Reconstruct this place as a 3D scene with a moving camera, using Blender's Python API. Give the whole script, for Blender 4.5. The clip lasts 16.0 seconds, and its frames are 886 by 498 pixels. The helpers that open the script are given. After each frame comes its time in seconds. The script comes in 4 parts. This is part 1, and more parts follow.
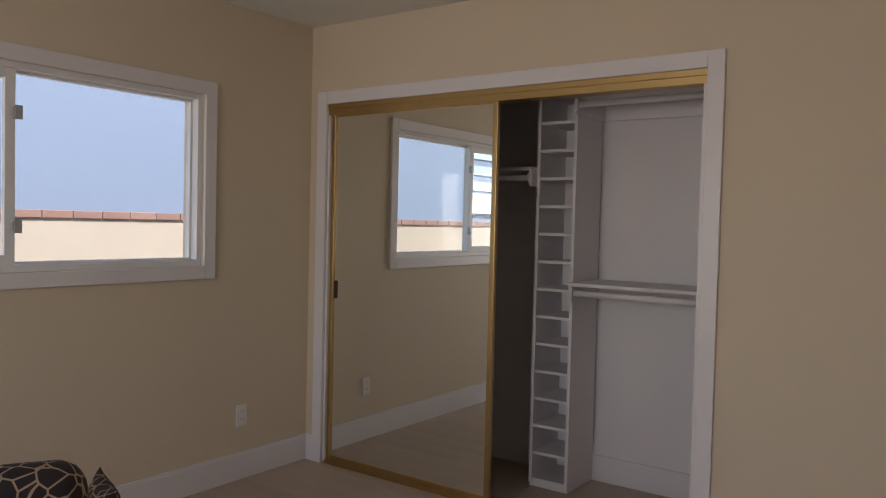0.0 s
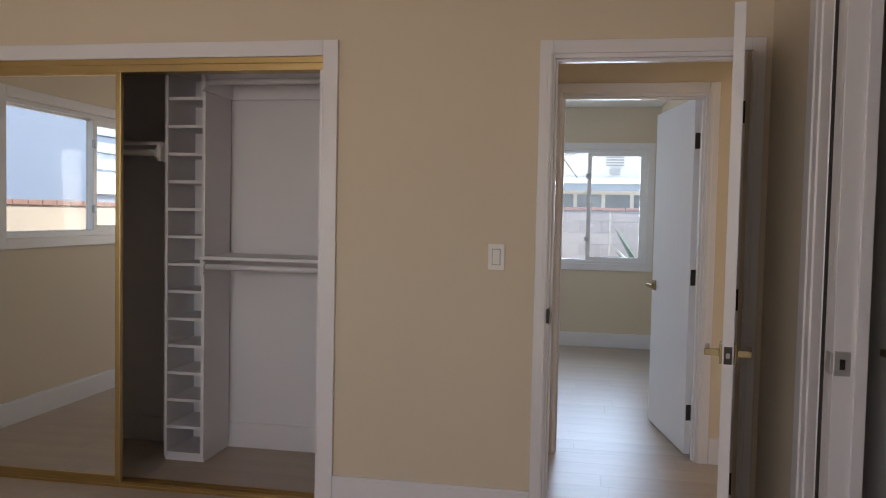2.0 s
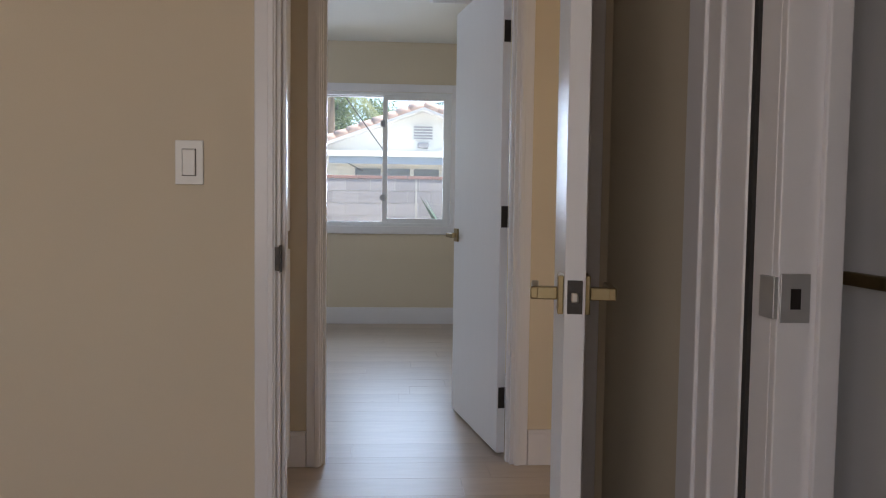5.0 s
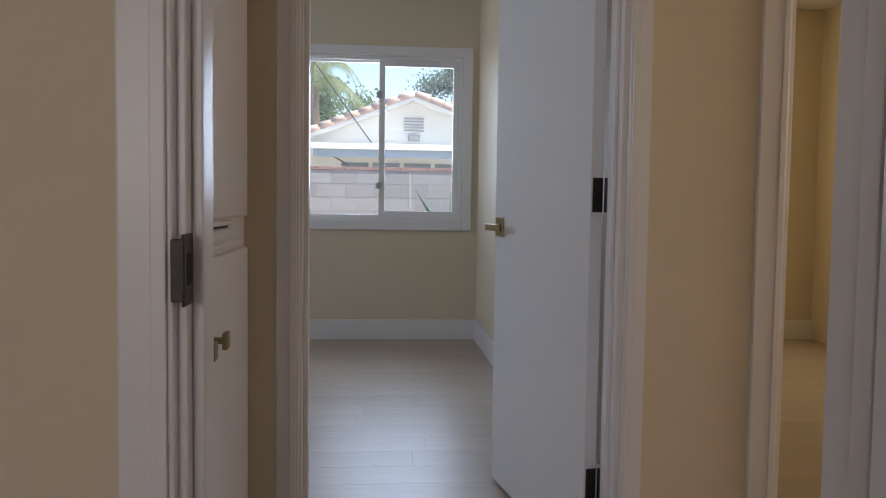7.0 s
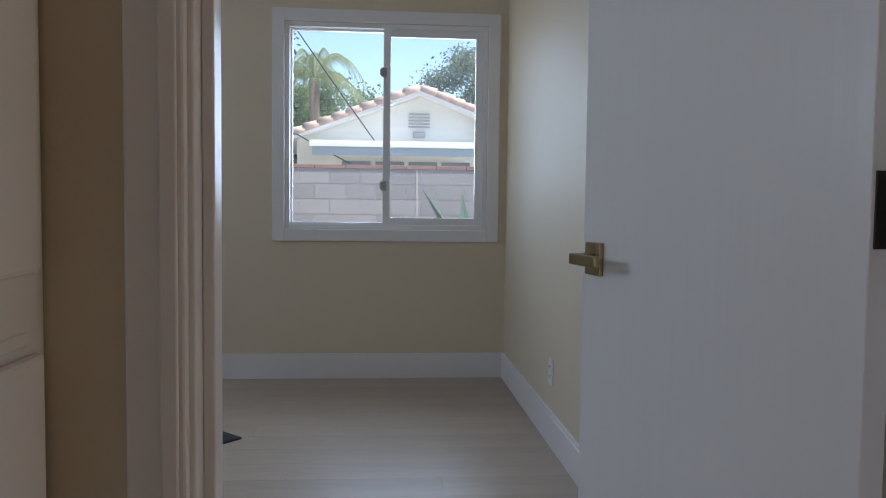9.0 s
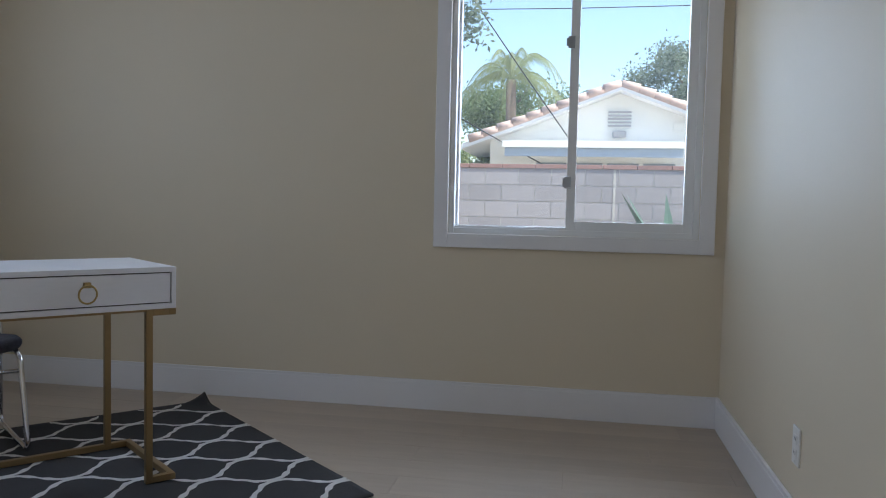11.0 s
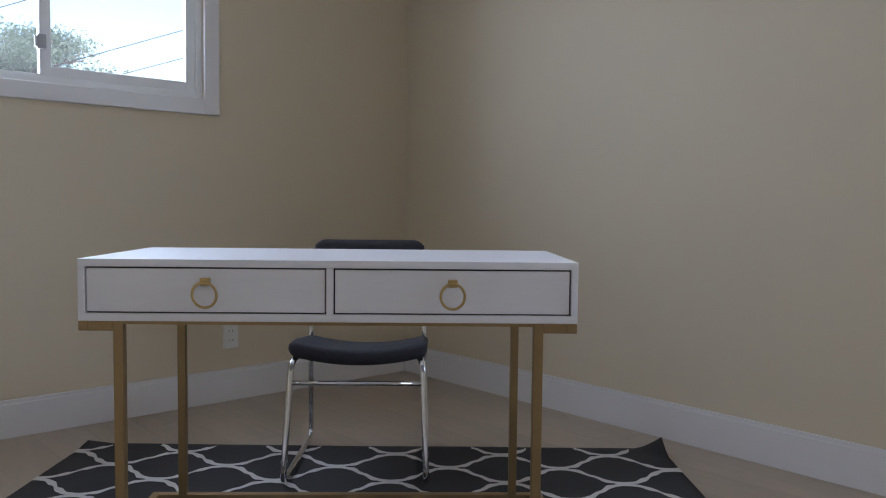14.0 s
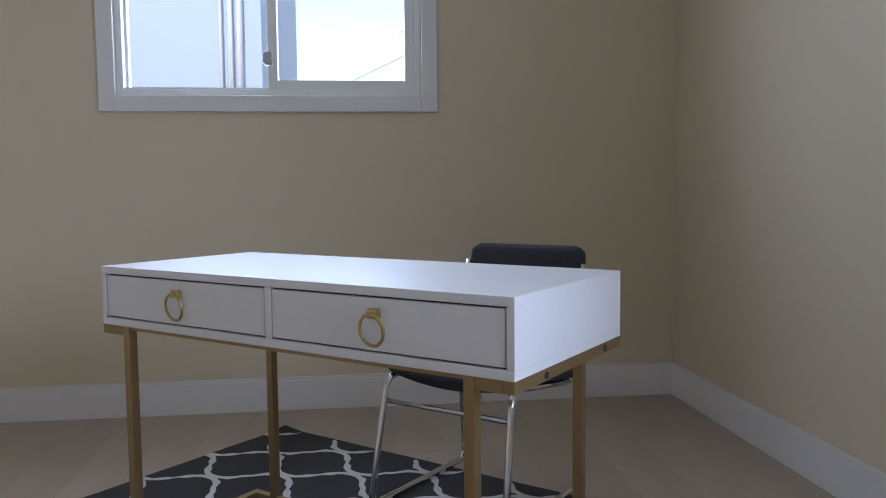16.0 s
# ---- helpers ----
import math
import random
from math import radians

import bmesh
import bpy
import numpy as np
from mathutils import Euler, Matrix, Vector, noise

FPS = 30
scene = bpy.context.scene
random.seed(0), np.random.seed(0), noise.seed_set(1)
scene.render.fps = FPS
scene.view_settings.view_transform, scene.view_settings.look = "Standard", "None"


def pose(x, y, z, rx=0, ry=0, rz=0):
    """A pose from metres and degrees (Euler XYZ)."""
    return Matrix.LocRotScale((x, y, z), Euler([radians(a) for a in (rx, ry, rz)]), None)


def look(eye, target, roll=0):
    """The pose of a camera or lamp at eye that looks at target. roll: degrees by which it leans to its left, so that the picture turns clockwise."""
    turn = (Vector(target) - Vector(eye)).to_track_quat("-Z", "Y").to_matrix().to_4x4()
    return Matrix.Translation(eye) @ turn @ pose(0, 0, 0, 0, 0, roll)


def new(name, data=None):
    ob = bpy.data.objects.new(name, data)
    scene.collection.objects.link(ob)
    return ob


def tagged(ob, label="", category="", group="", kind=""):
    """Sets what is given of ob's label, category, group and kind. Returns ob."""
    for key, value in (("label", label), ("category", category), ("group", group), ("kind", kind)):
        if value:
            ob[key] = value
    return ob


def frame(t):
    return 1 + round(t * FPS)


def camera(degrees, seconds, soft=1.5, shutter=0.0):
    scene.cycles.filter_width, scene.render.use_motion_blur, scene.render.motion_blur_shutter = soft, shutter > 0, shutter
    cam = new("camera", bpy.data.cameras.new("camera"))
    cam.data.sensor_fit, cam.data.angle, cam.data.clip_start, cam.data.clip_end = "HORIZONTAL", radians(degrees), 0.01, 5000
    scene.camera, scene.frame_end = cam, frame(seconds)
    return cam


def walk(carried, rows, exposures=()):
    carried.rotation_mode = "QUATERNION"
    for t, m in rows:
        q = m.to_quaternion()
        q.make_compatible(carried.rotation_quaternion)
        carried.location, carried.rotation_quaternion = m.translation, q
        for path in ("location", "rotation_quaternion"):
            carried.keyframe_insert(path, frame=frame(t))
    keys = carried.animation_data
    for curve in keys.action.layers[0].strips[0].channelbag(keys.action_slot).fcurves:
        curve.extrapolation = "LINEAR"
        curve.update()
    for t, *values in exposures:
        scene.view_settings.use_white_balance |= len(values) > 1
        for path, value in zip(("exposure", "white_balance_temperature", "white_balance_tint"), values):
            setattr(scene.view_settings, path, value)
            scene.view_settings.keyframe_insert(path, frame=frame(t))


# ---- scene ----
cam = camera(59.6, 16.0, 1.1)
PATH = [
    (0, (0.032, -3.18, 1.393), (-1.138, -1.559, 1.325), 1.4),
    (0.5, (0.131, -3.298, 1.392), (-0.782, -1.52, 1.321), 1.3),
    (1, (0.165, -3.419, 1.375), (-0.512, -1.538, 1.301), 1.3),
    (1.5, (0.176, -3.427, 1.363), (-0.27, -1.479, 1.284), 1.2),
    (2, (0.184, -3.36, 1.345), (-0.157, -1.392, 1.257), 1.2),
    (2.5, (0.224, -3.216, 1.32), (-0.048, -1.237, 1.225), 1.2),
    (3, (0.302, -3.017, 1.269), (0.021, -1.04, 1.165), 1.1),
    (3.5, (0.343, -2.801, 1.195), (0.059, -0.824, 1.087), 0.7),
    (4, (0.368, -2.561, 1.152), (0.38, -0.564, 1.037), 0.6),
    (6.5, (0.313, -1.15, 0.981), (0.48, 0.84, 0.87), 0.8),
    (7, (0.262, -0.80, 0.988), (0.433, 1.188, 0.875), 0.8),
    (7.5, (0.277, -0.472, 0.986), (0.446, 1.518, 0.872), 0.8),
    (8, (0.283, -0.186, 0.996), (0.451, 1.804, 0.882), 0.7),
    (8.5, (0.247, 0.08, 1.02), (0.415, 2.069, 0.906), 0.7),
    (11, (0.33, 1.148, 1.001), (-0.011, 3.115, 0.89), 1.3),
    (11.5, (0.326, 1.296, 0.954), (-0.4, 3.155, 0.838), 1.0),
    (12, (0.254, 1.432, 0.903), (-0.693, 3.189, 0.791), 1.0),
    (12.5, (0.192, 1.538, 0.892), (-0.905, 3.206, 0.784), 0.9),
    (13, (0.173, 1.754, 0.887), (-1.16, 3.241, 0.775), 0.6),
    (13.5, (0.123, 1.964, 0.869), (-1.355, 3.307, 0.756), 0.4),
    (14, (0.09, 2.203, 0.897), (-1.399, 3.533, 0.787), 0.6),
    (14.5, (0.222, 2.486, 0.889), (-1.402, 3.648, 0.78), 0.3),
    (15, (0.248, 2.773, 0.892), (-1.603, 3.521, 0.782), -0.1),
    (15.5, (0.203, 3.079, 0.914), (-1.736, 3.555, 0.806), -0.2),
    (16, (0.206, 3.379, 0.945), (-1.774, 3.616, 0.796), -0.6),
]
walk(cam, [(t, look(eye, target, roll)) for t, eye, target, roll in PATH],
     [(0, 1.12, 6450, 10), (1, 1.35, 6500, 10), (4.0, 1.35, 6450, 9), (6.5, 1.0, 6550, 11), (7.5, 1.0, 6450, 10), (8.5, 0.8, 6300, 9),
      (11, 1.0, 6250, 8), (12, 1.2, 6400, 10), (13, 1.35, 6450, 12), (16, 1.33, 6350, 11)])

# ---- sky, sun, exposure ----
world = bpy.data.worlds.new("World")
scene.world = world
world.use_nodes = True
wn = world.node_tree
sky = wn.nodes.new("ShaderNodeTexSky")
sky.sky_type, sky.sun_disc = "NISHITA", False
sky.sun_elevation, sky.sun_rotation = radians(57), radians(110)
wn.links.new(sky.outputs[0], wn.nodes["Background"].inputs[0])
wn.nodes["Background"].inputs[1].default_value = 0.15
sun = new("sun", bpy.data.lights.new("sun", "SUN"))
sun.data.energy, sun.data.angle, sun.data.color = 5.0, radians(0.5), (1.0, 0.95, 0.86)
sun.matrix_world = look((6, -2.2, 10), (0, 0, 0))


def sky_fill_lamp(eye, target, w, h, power, color, spread=180):
    """Stands in for the sky's light at a window, and for added warm fill indoors."""
    ob = new("sky_fill_light", bpy.data.lights.new("sky_fill_light", "AREA"))
    ob.data.shape, ob.data.size, ob.data.size_y, ob.data.energy, ob.data.color = "RECTANGLE", w, h, power, color
    ob.data.spread = radians(spread)
    ob.matrix_world = look(eye, target)


DAY = (0.75, 0.90, 1.18)
sky_fill_lamp((0.60, 5.40, 1.70), (-0.85, 2.4, 1.0), 1.5, 1.25, 17, DAY, 115)
sky_fill_lamp((-3.31, 3.0625, 1.705), (0, 3.0625, 1.5), 1.25, 0.68, 10, DAY, 150)
sky_fill_lamp((-1.5, -5.28, 1.5), (-1.5, 0, 1.2), 2.1, 1.1, 13.5, (1.02, 0.93, 0.95))
# Warm fill added at unseen openings to brighten the side room and hall.
sky_fill_lamp((2.0, 4.90, 1.5), (2.0, 0, 1.2), 0.95, 1.1, 9, (1.0, 0.83, 0.50))
sky_fill_lamp((3.66, 0.6, 1.5), (0, 0.6, 1.2), 0.65, 1.1, 3.4, (1.0, 0.74, 0.46))


# ---- materials ----
def material(name, base, rough=0.5, metal=0.0, var=0.08, scale=3.0, grain=0.0, grain_scale=120.0, bump=0.0, spec=0.5, stretch=(1, 1, 1), island=0.0, ob_random=0.0):
    m = bpy.data.materials.new(name)
    m.use_nodes = True
    nt = m.node_tree
    n, l = nt.nodes, nt.links
    b = n["Principled BSDF"]
    b.inputs["Roughness"].default_value, b.inputs["Metallic"].default_value = rough, metal
    b.inputs["Specular IOR Level"].default_value = spec
    co = n.new("ShaderNodeTexCoord")
    mp = n.new("ShaderNodeMapping")
    mp.inputs["Scale"].default_value = stretch
    l.new(co.outputs["Object"], mp.inputs[0])
    big = n.new("ShaderNodeTexNoise")
    big.inputs["Scale"].default_value, big.inputs["Detail"].default_value = scale, 4
    l.new(mp.outputs[0], big.inputs["Vector"])
    fine = n.new("ShaderNodeTexNoise")
    fine.inputs["Scale"].default_value, fine.inputs["Detail"].default_value = grain_scale, 5
    l.new(mp.outputs[0], fine.inputs["Vector"])
    value = n.new("ShaderNodeMapRange")
    value.inputs["To Min"].default_value, value.inputs["To Max"].default_value = 1 - var, 1 + var
    l.new(big.outputs[0], value.inputs["Value"])
    value2 = n.new("ShaderNodeMapRange")
    value2.inputs["To Min"].default_value, value2.inputs["To Max"].default_value = 1 - grain, 1 + grain
    l.new(fine.outputs[0], value2.inputs["Value"])
    mul = n.new("ShaderNodeMath")
    mul.operation = "MULTIPLY"
    l.new(value.outputs[0], mul.inputs[0])
    l.new(value2.outputs[0], mul.inputs[1])
    last = mul
    for amount, node, socket in ((ob_random, "ShaderNodeObjectInfo", "Random"), (island, "ShaderNodeNewGeometry", "Random Per Island")):
        if amount:
            src = n.new(node)
            r = n.new("ShaderNodeMapRange")
            r.inputs["To Min"].default_value, r.inputs["To Max"].default_value = 1 - amount, 1 + amount
            l.new(src.outputs[socket], r.inputs["Value"])
            mm = n.new("ShaderNodeMath")
            mm.operation = "MULTIPLY"
            l.new(last.outputs[0], mm.inputs[0])
            l.new(r.outputs[0], mm.inputs[1])
            last = mm
    hsv = n.new("ShaderNodeHueSaturation")
    hsv.inputs["Color"].default_value = (*base, 1)
    l.new(last.outputs[0], hsv.inputs["Value"])
    l.new(hsv.outputs[0], b.inputs["Base Color"])
    rr = n.new("ShaderNodeMapRange")
    rr.inputs["To Min"].default_value, rr.inputs["To Max"].default_value = max(rough - 0.025, 0.02), rough + 0.025
    l.new(big.outputs[0], rr.inputs["Value"])
    l.new(rr.outputs[0], b.inputs["Roughness"])
    if bump:
        bp = n.new("ShaderNodeBump")
        bp.inputs["Strength"].default_value, bp.inputs["Distance"].default_value = bump, 0.002
        l.new(fine.outputs[0], bp.inputs["Height"])
        l.new(bp.outputs[0], b.inputs["Normal"])
    return m


def voronoi_fabric(name, dark, light, scale):
    m = material(name, dark, 0.85, bump=0.3, grain=0.2, grain_scale=300)
    n, l = m.node_tree.nodes, m.node_tree.links
    co = n.new("ShaderNodeTexCoord")
    v = n.new("ShaderNodeTexVoronoi")
    v.feature = "DISTANCE_TO_EDGE"
    v.inputs["Scale"].default_value = scale
    l.new(co.outputs["Object"], v.inputs["Vector"])
    ramp = n.new("ShaderNodeValToRGB")
    ramp.color_ramp.elements[0].position, ramp.color_ramp.elements[0].color = 0.035, (*light, 1)
    ramp.color_ramp.elements[1].position, ramp.color_ramp.elements[1].color = 0.06, (*dark, 1)
    l.new(v.outputs[0], ramp.inputs[0])
    l.new(ramp.outputs[0], n["Principled BSDF"].inputs["Base Color"])
    return m


def window_glass(name):
    m = bpy.data.materials.new(name)
    m.use_nodes = True
    n, l = m.node_tree.nodes, m.node_tree.links
    out = n["Material Output"]
    clear, gloss, mix, fres, amount = (n.new("ShaderNode" + k) for k in ("BsdfTransparent", "BsdfGlossy", "MixShader", "LayerWeight", "Math"))
    clear.inputs[0].default_value = (0.95, 0.97, 0.97, 1)
    gloss.inputs["Roughness"].default_value = 0.01
    fres.inputs["Blend"].default_value = 0.25
    amount.operation = "MULTIPLY"
    amount.inputs[1].default_value = 0.10
    l.new(fres.outputs["Facing"], amount.inputs[0])
    l.new(amount.outputs[0], mix.inputs[0])
    l.new(clear.outputs[0], mix.inputs[1])
    l.new(gloss.outputs[0], mix.inputs[2])
    # Thin dust plus added haze: the outdoor glare's pale veil mixed into the glass.
    dust_haze, veil = n.new("ShaderNodeBsdfTranslucent"), n.new("ShaderNodeMixShader")
    specks = n.new("ShaderNodeTexNoise")
    specks.inputs["Scale"].default_value, specks.inputs["Detail"].default_value = 6.0, 6
    haze_film = n.new("ShaderNodeMapRange")
    haze_film.inputs["To Min"].default_value, haze_film.inputs["To Max"].default_value = 0.007, 0.015
    l.new(specks.outputs[0], haze_film.inputs["Value"])
    dust_haze.inputs[0].default_value = (0.85, 0.88, 0.92, 1)
    l.new(haze_film.outputs[0], veil.inputs[0])
    l.new(mix.outputs[0], veil.inputs[1])
    l.new(dust_haze.outputs[0], veil.inputs[2])
    l.new(veil.outputs[0], out.inputs[0])
    return m


WALL = material("cream_wall_paint", (0.70, 0.605, 0.462), 0.56, var=0.035, scale=1.2, grain=0.02, grain_scale=260, bump=0.18, spec=0.2)
CEIL = material("white_ceiling_paint", (0.80, 0.79, 0.75), 0.7, var=0.02, scale=1.5, grain=0.02, grain_scale=200, bump=0.12)
TRIM = material("white_semi_gloss_trim", (0.79, 0.77, 0.78), 0.32, var=0.025, scale=4, grain=0.01, bump=0.04)
DOORW = material("white_door_paint", (0.79, 0.785, 0.80), 0.30, var=0.02, scale=2.5, grain=0.01, grain_scale=26, bump=0.8, stretch=(1, 1, 0.06))
VINYL = material("white_vinyl", (0.80, 0.80, 0.80), 0.35, var=0.02, scale=6)
CLOSETW = material("closet_white_paint", (0.77, 0.75, 0.76), 0.5, var=0.03, scale=2, grain=0.02, bump=0.08)
PLANK = material("light_oak_laminate", (0.44, 0.36, 0.285), 0.37, var=0.14, scale=5, grain=0.10, grain_scale=34, bump=0.05, stretch=(0.16, 1, 1), ob_random=0.06, spec=0.32)


def knots(m, scale, lo, hi, dark):
    """Sparse dark flecks along the grain."""
    n, l = m.node_tree.nodes, m.node_tree.links
    src = next(k.from_socket for k in l if k.to_socket.name == "Base Color")
    co, info, add, mp, spots, ramp, mul = (n.new("ShaderNode" + k) for k in ("TexCoord", "ObjectInfo", "VectorMath", "Mapping", "TexNoise", "MapRange", "HueSaturation"))
    add.operation = "ADD"
    shift = n.new("ShaderNodeMath")
    shift.operation = "MULTIPLY"
    shift.inputs[1].default_value = 40.0
    l.new(info.outputs["Random"], shift.inputs[0])
    l.new(co.outputs["Object"], add.inputs[0])
    l.new(shift.outputs[0], add.inputs[1])
    mp.inputs["Scale"].default_value = (0.4, 1, 1)
    l.new(add.outputs[0], mp.inputs[0])
    spots.inputs["Scale"].default_value, spots.inputs["Detail"].default_value = scale, 3
    l.new(mp.outputs[0], spots.inputs["Vector"])
    for key, v in (("From Min", lo), ("From Max", hi), ("To Min", 1.0), ("To Max", dark)):
        ramp.inputs[key].default_value = v
    l.new(spots.outputs[0], ramp.inputs["Value"])
    l.new(ramp.outputs[0], mul.inputs["Value"])
    l.new(src, mul.inputs["Color"])
    l.new(mul.outputs[0], n["Principled BSDF"].inputs["Base Color"])


knots(PLANK, 30, 0.73, 0.82, 0.6)
SEAM = material("plank_seam", (0.24, 0.20, 0.16), 0.7)
GOLD = material("brushed_gold", (0.50, 0.36, 0.16), 0.36, 1.0, var=0.08, scale=9)
GOLDP = material("gold_painted_steel", (0.33, 0.225, 0.11), 0.42, 0.75, var=0.10, scale=12, grain=0.04)
BRASS = material("satin_brass_handle", (0.34, 0.27, 0.15), 0.34, 1.0, var=0.06, scale=14)
BRONZE = material("worn_bronze_hinge", (0.05, 0.042, 0.037), 0.45, 0.5, var=0.35, scale=30, grain=0.2)
CHROME = material("chrome_tube", (0.74, 0.75, 0.78), 0.09, 1.0, var=0.03, scale=20)
NICKEL = material("bright_nickel", (0.62, 0.61, 0.60), 0.42, 0.6, var=0.1, scale=30)
STEEL = material("nickel_latch", (0.55, 0.52, 0.48), 0.3, 1.0, var=0.1, scale=30)
MIRROR = material("mirror_silver", (0.86, 0.88, 0.86), 0.0, 1.0, var=0.0)
MIRROR.node_tree.nodes["Principled BSDF"].inputs["Roughness"].default_value = 0.0
for link in list(MIRROR.node_tree.links):
    if link.to_socket.name == "Roughness":
        MIRROR.node_tree.links.remove(link)
LATCH = material("grey_sash_latch", (0.42, 0.43, 0.45), 0.4, 0.3, var=0.1, scale=20)
GLASS = window_glass("clear_window_glass")
DESKW = material("white_desk_laminate", (0.81, 0.80, 0.84), 0.42, var=0.03, scale=7, grain=0.03, grain_scale=90, bump=0.03, stretch=(0.2, 1, 1))
# Near-black colour that stands in for shade in gaps, slots and recesses.
GAP_SHADE = material("gap_shade", (0.03, 0.028, 0.026), 0.8)
TWEED = material("charcoal_tweed", (0.042, 0.041, 0.050), 0.95, var=0.3, scale=40, grain=0.95, grain_scale=110, bump=0.8, stretch=(1, 4, 4))
RUG = material("charcoal_rug_pile", (0.062, 0.060, 0.062), 0.98, var=0.18, scale=6, grain=0.35, grain_scale=320, bump=0.7, spec=0.1)
RUGW = material("ivory_rug_yarn", (0.66, 0.64, 0.62), 0.98, var=0.10, scale=12, grain=0.2, grain_scale=320, bump=0.7, spec=0.1)
PLATE = material("white_plastic_plate", (0.80, 0.78, 0.74), 0.35, var=0.01)
PRINT = voronoi_fabric("spotted_velvet", (0.018, 0.012, 0.014), (0.34, 0.25, 0.18), 22)
WOODLEG = material("dark_wood", (0.06, 0.03, 0.02), 0.4, grain=0.2, grain_scale=40, stretch=(1, 1, 0.1))
STUCCO = material("white_stucco", (0.78, 0.77, 0.74), 0.9, var=0.05, scale=1.5, grain=0.05, grain_scale=40, bump=0.4)
BLUESTUCCO = material("pale_blue_stucco", (0.19, 0.225, 0.315), 0.9, var=0.04, scale=0.6, grain=0.04, grain_scale=40, bump=0.4)
BLOCK = material("grey_concrete_block", (0.30, 0.28, 0.29), 0.95, var=0.12, scale=3, grain=0.15, grain_scale=60, bump=0.5, ob_random=0.12)
MORTAR = material("mortar", (0.42, 0.40, 0.38), 0.95, var=0.08, grain=0.1)
CAP = material("red_brick_cap", (0.26, 0.15, 0.13), 0.9, var=0.15, scale=6, grain=0.15, grain_scale=50, ob_random=0.1)
BEIGE = material("beige_block_fence", (0.43, 0.36, 0.31), 0.95, var=0.10, scale=2.5, grain=0.1, grain_scale=50, bump=0.4)
TILE = material("clay_roof_tile", (0.52, 0.38, 0.33), 0.85, var=0.15, scale=4, grain=0.15, ob_random=0.15)
BARK = material("bark", (0.16, 0.12, 0.09), 0.95, var=0.3, scale=8, grain=0.3, grain_scale=30, bump=0.6)
LEAF = material("green_leaves", (0.15, 0.20, 0.09), 0.6, var=0.25, scale=1.2, island=0.35)
LEAFD = material("bluegreen_leaves", (0.16, 0.20, 0.15), 0.6, var=0.25, scale=1.2, island=0.35)
FROND = material("palm_fronds", (0.24, 0.28, 0.13), 0.55, var=0.25, scale=1.5, island=0.3)
AGAVE = material("dark_agave_leaf", (0.07, 0.12, 0.09), 0.45, var=0.2, scale=5)
SOIL = material("dry_yard_ground", (0.30, 0.26, 0.20), 0.95, var=0.2, scale=0.8, grain=0.2, grain_scale=12)
AWN = material("blue_grey_awning", (0.40, 0.46, 0.54), 0.85, var=0.08, scale=8)
DARKWIN = material("dark_glazing", (0.16, 0.18, 0.20), 0.1, var=0.1)
WIRE = material("black_cable", (0.02, 0.02, 0.02), 0.6)
GREYPOLE = material("grey_pole", (0.34, 0.33, 0.34), 0.7, var=0.15, scale=5)


def translucent(m, share):
    """Lets light through thin leaves."""
    n, l = m.node_tree.nodes, m.node_tree.links
    t, mix = n.new("ShaderNodeBsdfTranslucent"), n.new("ShaderNodeMixShader")
    src = next(k.from_socket for k in l if k.to_socket.name == "Base Color")
    l.new(src, t.inputs[0])
    mix.inputs[0].default_value = share
    l.new(n["Principled BSDF"].outputs[0], mix.inputs[1])
    l.new(t.outputs[0], mix.inputs[2])
    l.new(mix.outputs[0], n["Material Output"].inputs[0])


for leafy in (LEAF, LEAFD, FROND):
    translucent(leafy, 0.5)


# ---- mesh helpers ----
def add_box(bm, x0, x1, y0, y1, z0, z1, m=None, bevel=0.0):
    vs = [bm.verts.new((x, y, z)) for x in (x0, x1) for y in (y0, y1) for z in (z0, z1)]
    fs = [bm.faces.new([vs[i] for i in q]) for q in ((0, 1, 3, 2), (4, 6, 7, 5), (0, 4, 5, 1), (2, 3, 7, 6), (0, 2, 6, 4), (1, 5, 7, 3))]
    if bevel:
        es = {e for f in fs for e in f.edges}
        r = bmesh.ops.bevel(bm, geom=list(es), offset=bevel, segments=2, profile=0.5, affect="EDGES")
        vs = list({v for f in r["faces"] for v in f.verts} | {v for v in vs if v.is_valid})
    if m is not None:
        bmesh.ops.transform(bm, matrix=m, verts=vs)
    return vs


def boxes(*rows, m=None, bevel=0.0):
    bm = bmesh.new()
    for r in rows:
        add_box(bm, *r, m=m, bevel=bevel)
    return bm


def tube(points, radius, sides=10, closed=False):
    bm = bmesh.new()
    pts = [Vector(p) for p in points]
    rings, n = [], len(pts)
    ref = None
    for i, p in enumerate(pts):
        a = pts[(i - 1) % n] if closed or i else p
        b = pts[(i + 1) % n] if closed or i < n - 1 else p
        d = (b - a).normalized()
        if ref is None:
            ref = Vector((0, 0, 1)) if abs(d.z) < 0.9 else Vector((1, 0, 0))
        s = d.cross(ref).normalized()
        ref = s.cross(d).normalized()
        r = radius[i] if isinstance(radius, (list, tuple)) else radius
        rings.append([bm.verts.new(p + r * (math.cos(k * math.tau / sides) * s + math.sin(k * math.tau / sides) * ref)) for k in range(sides)])
    for i in range(n if closed else n - 1):
        a, b = rings[i], rings[(i + 1) % n]
        for k in range(sides):
            f = bm.faces.new((a[k], a[(k + 1) % sides], b[(k + 1) % sides], b[k]))
            f.smooth = True
    if not closed:
        bm.faces.new(rings[0][::-1])
        bm.faces.new(rings[-1])
    return bm


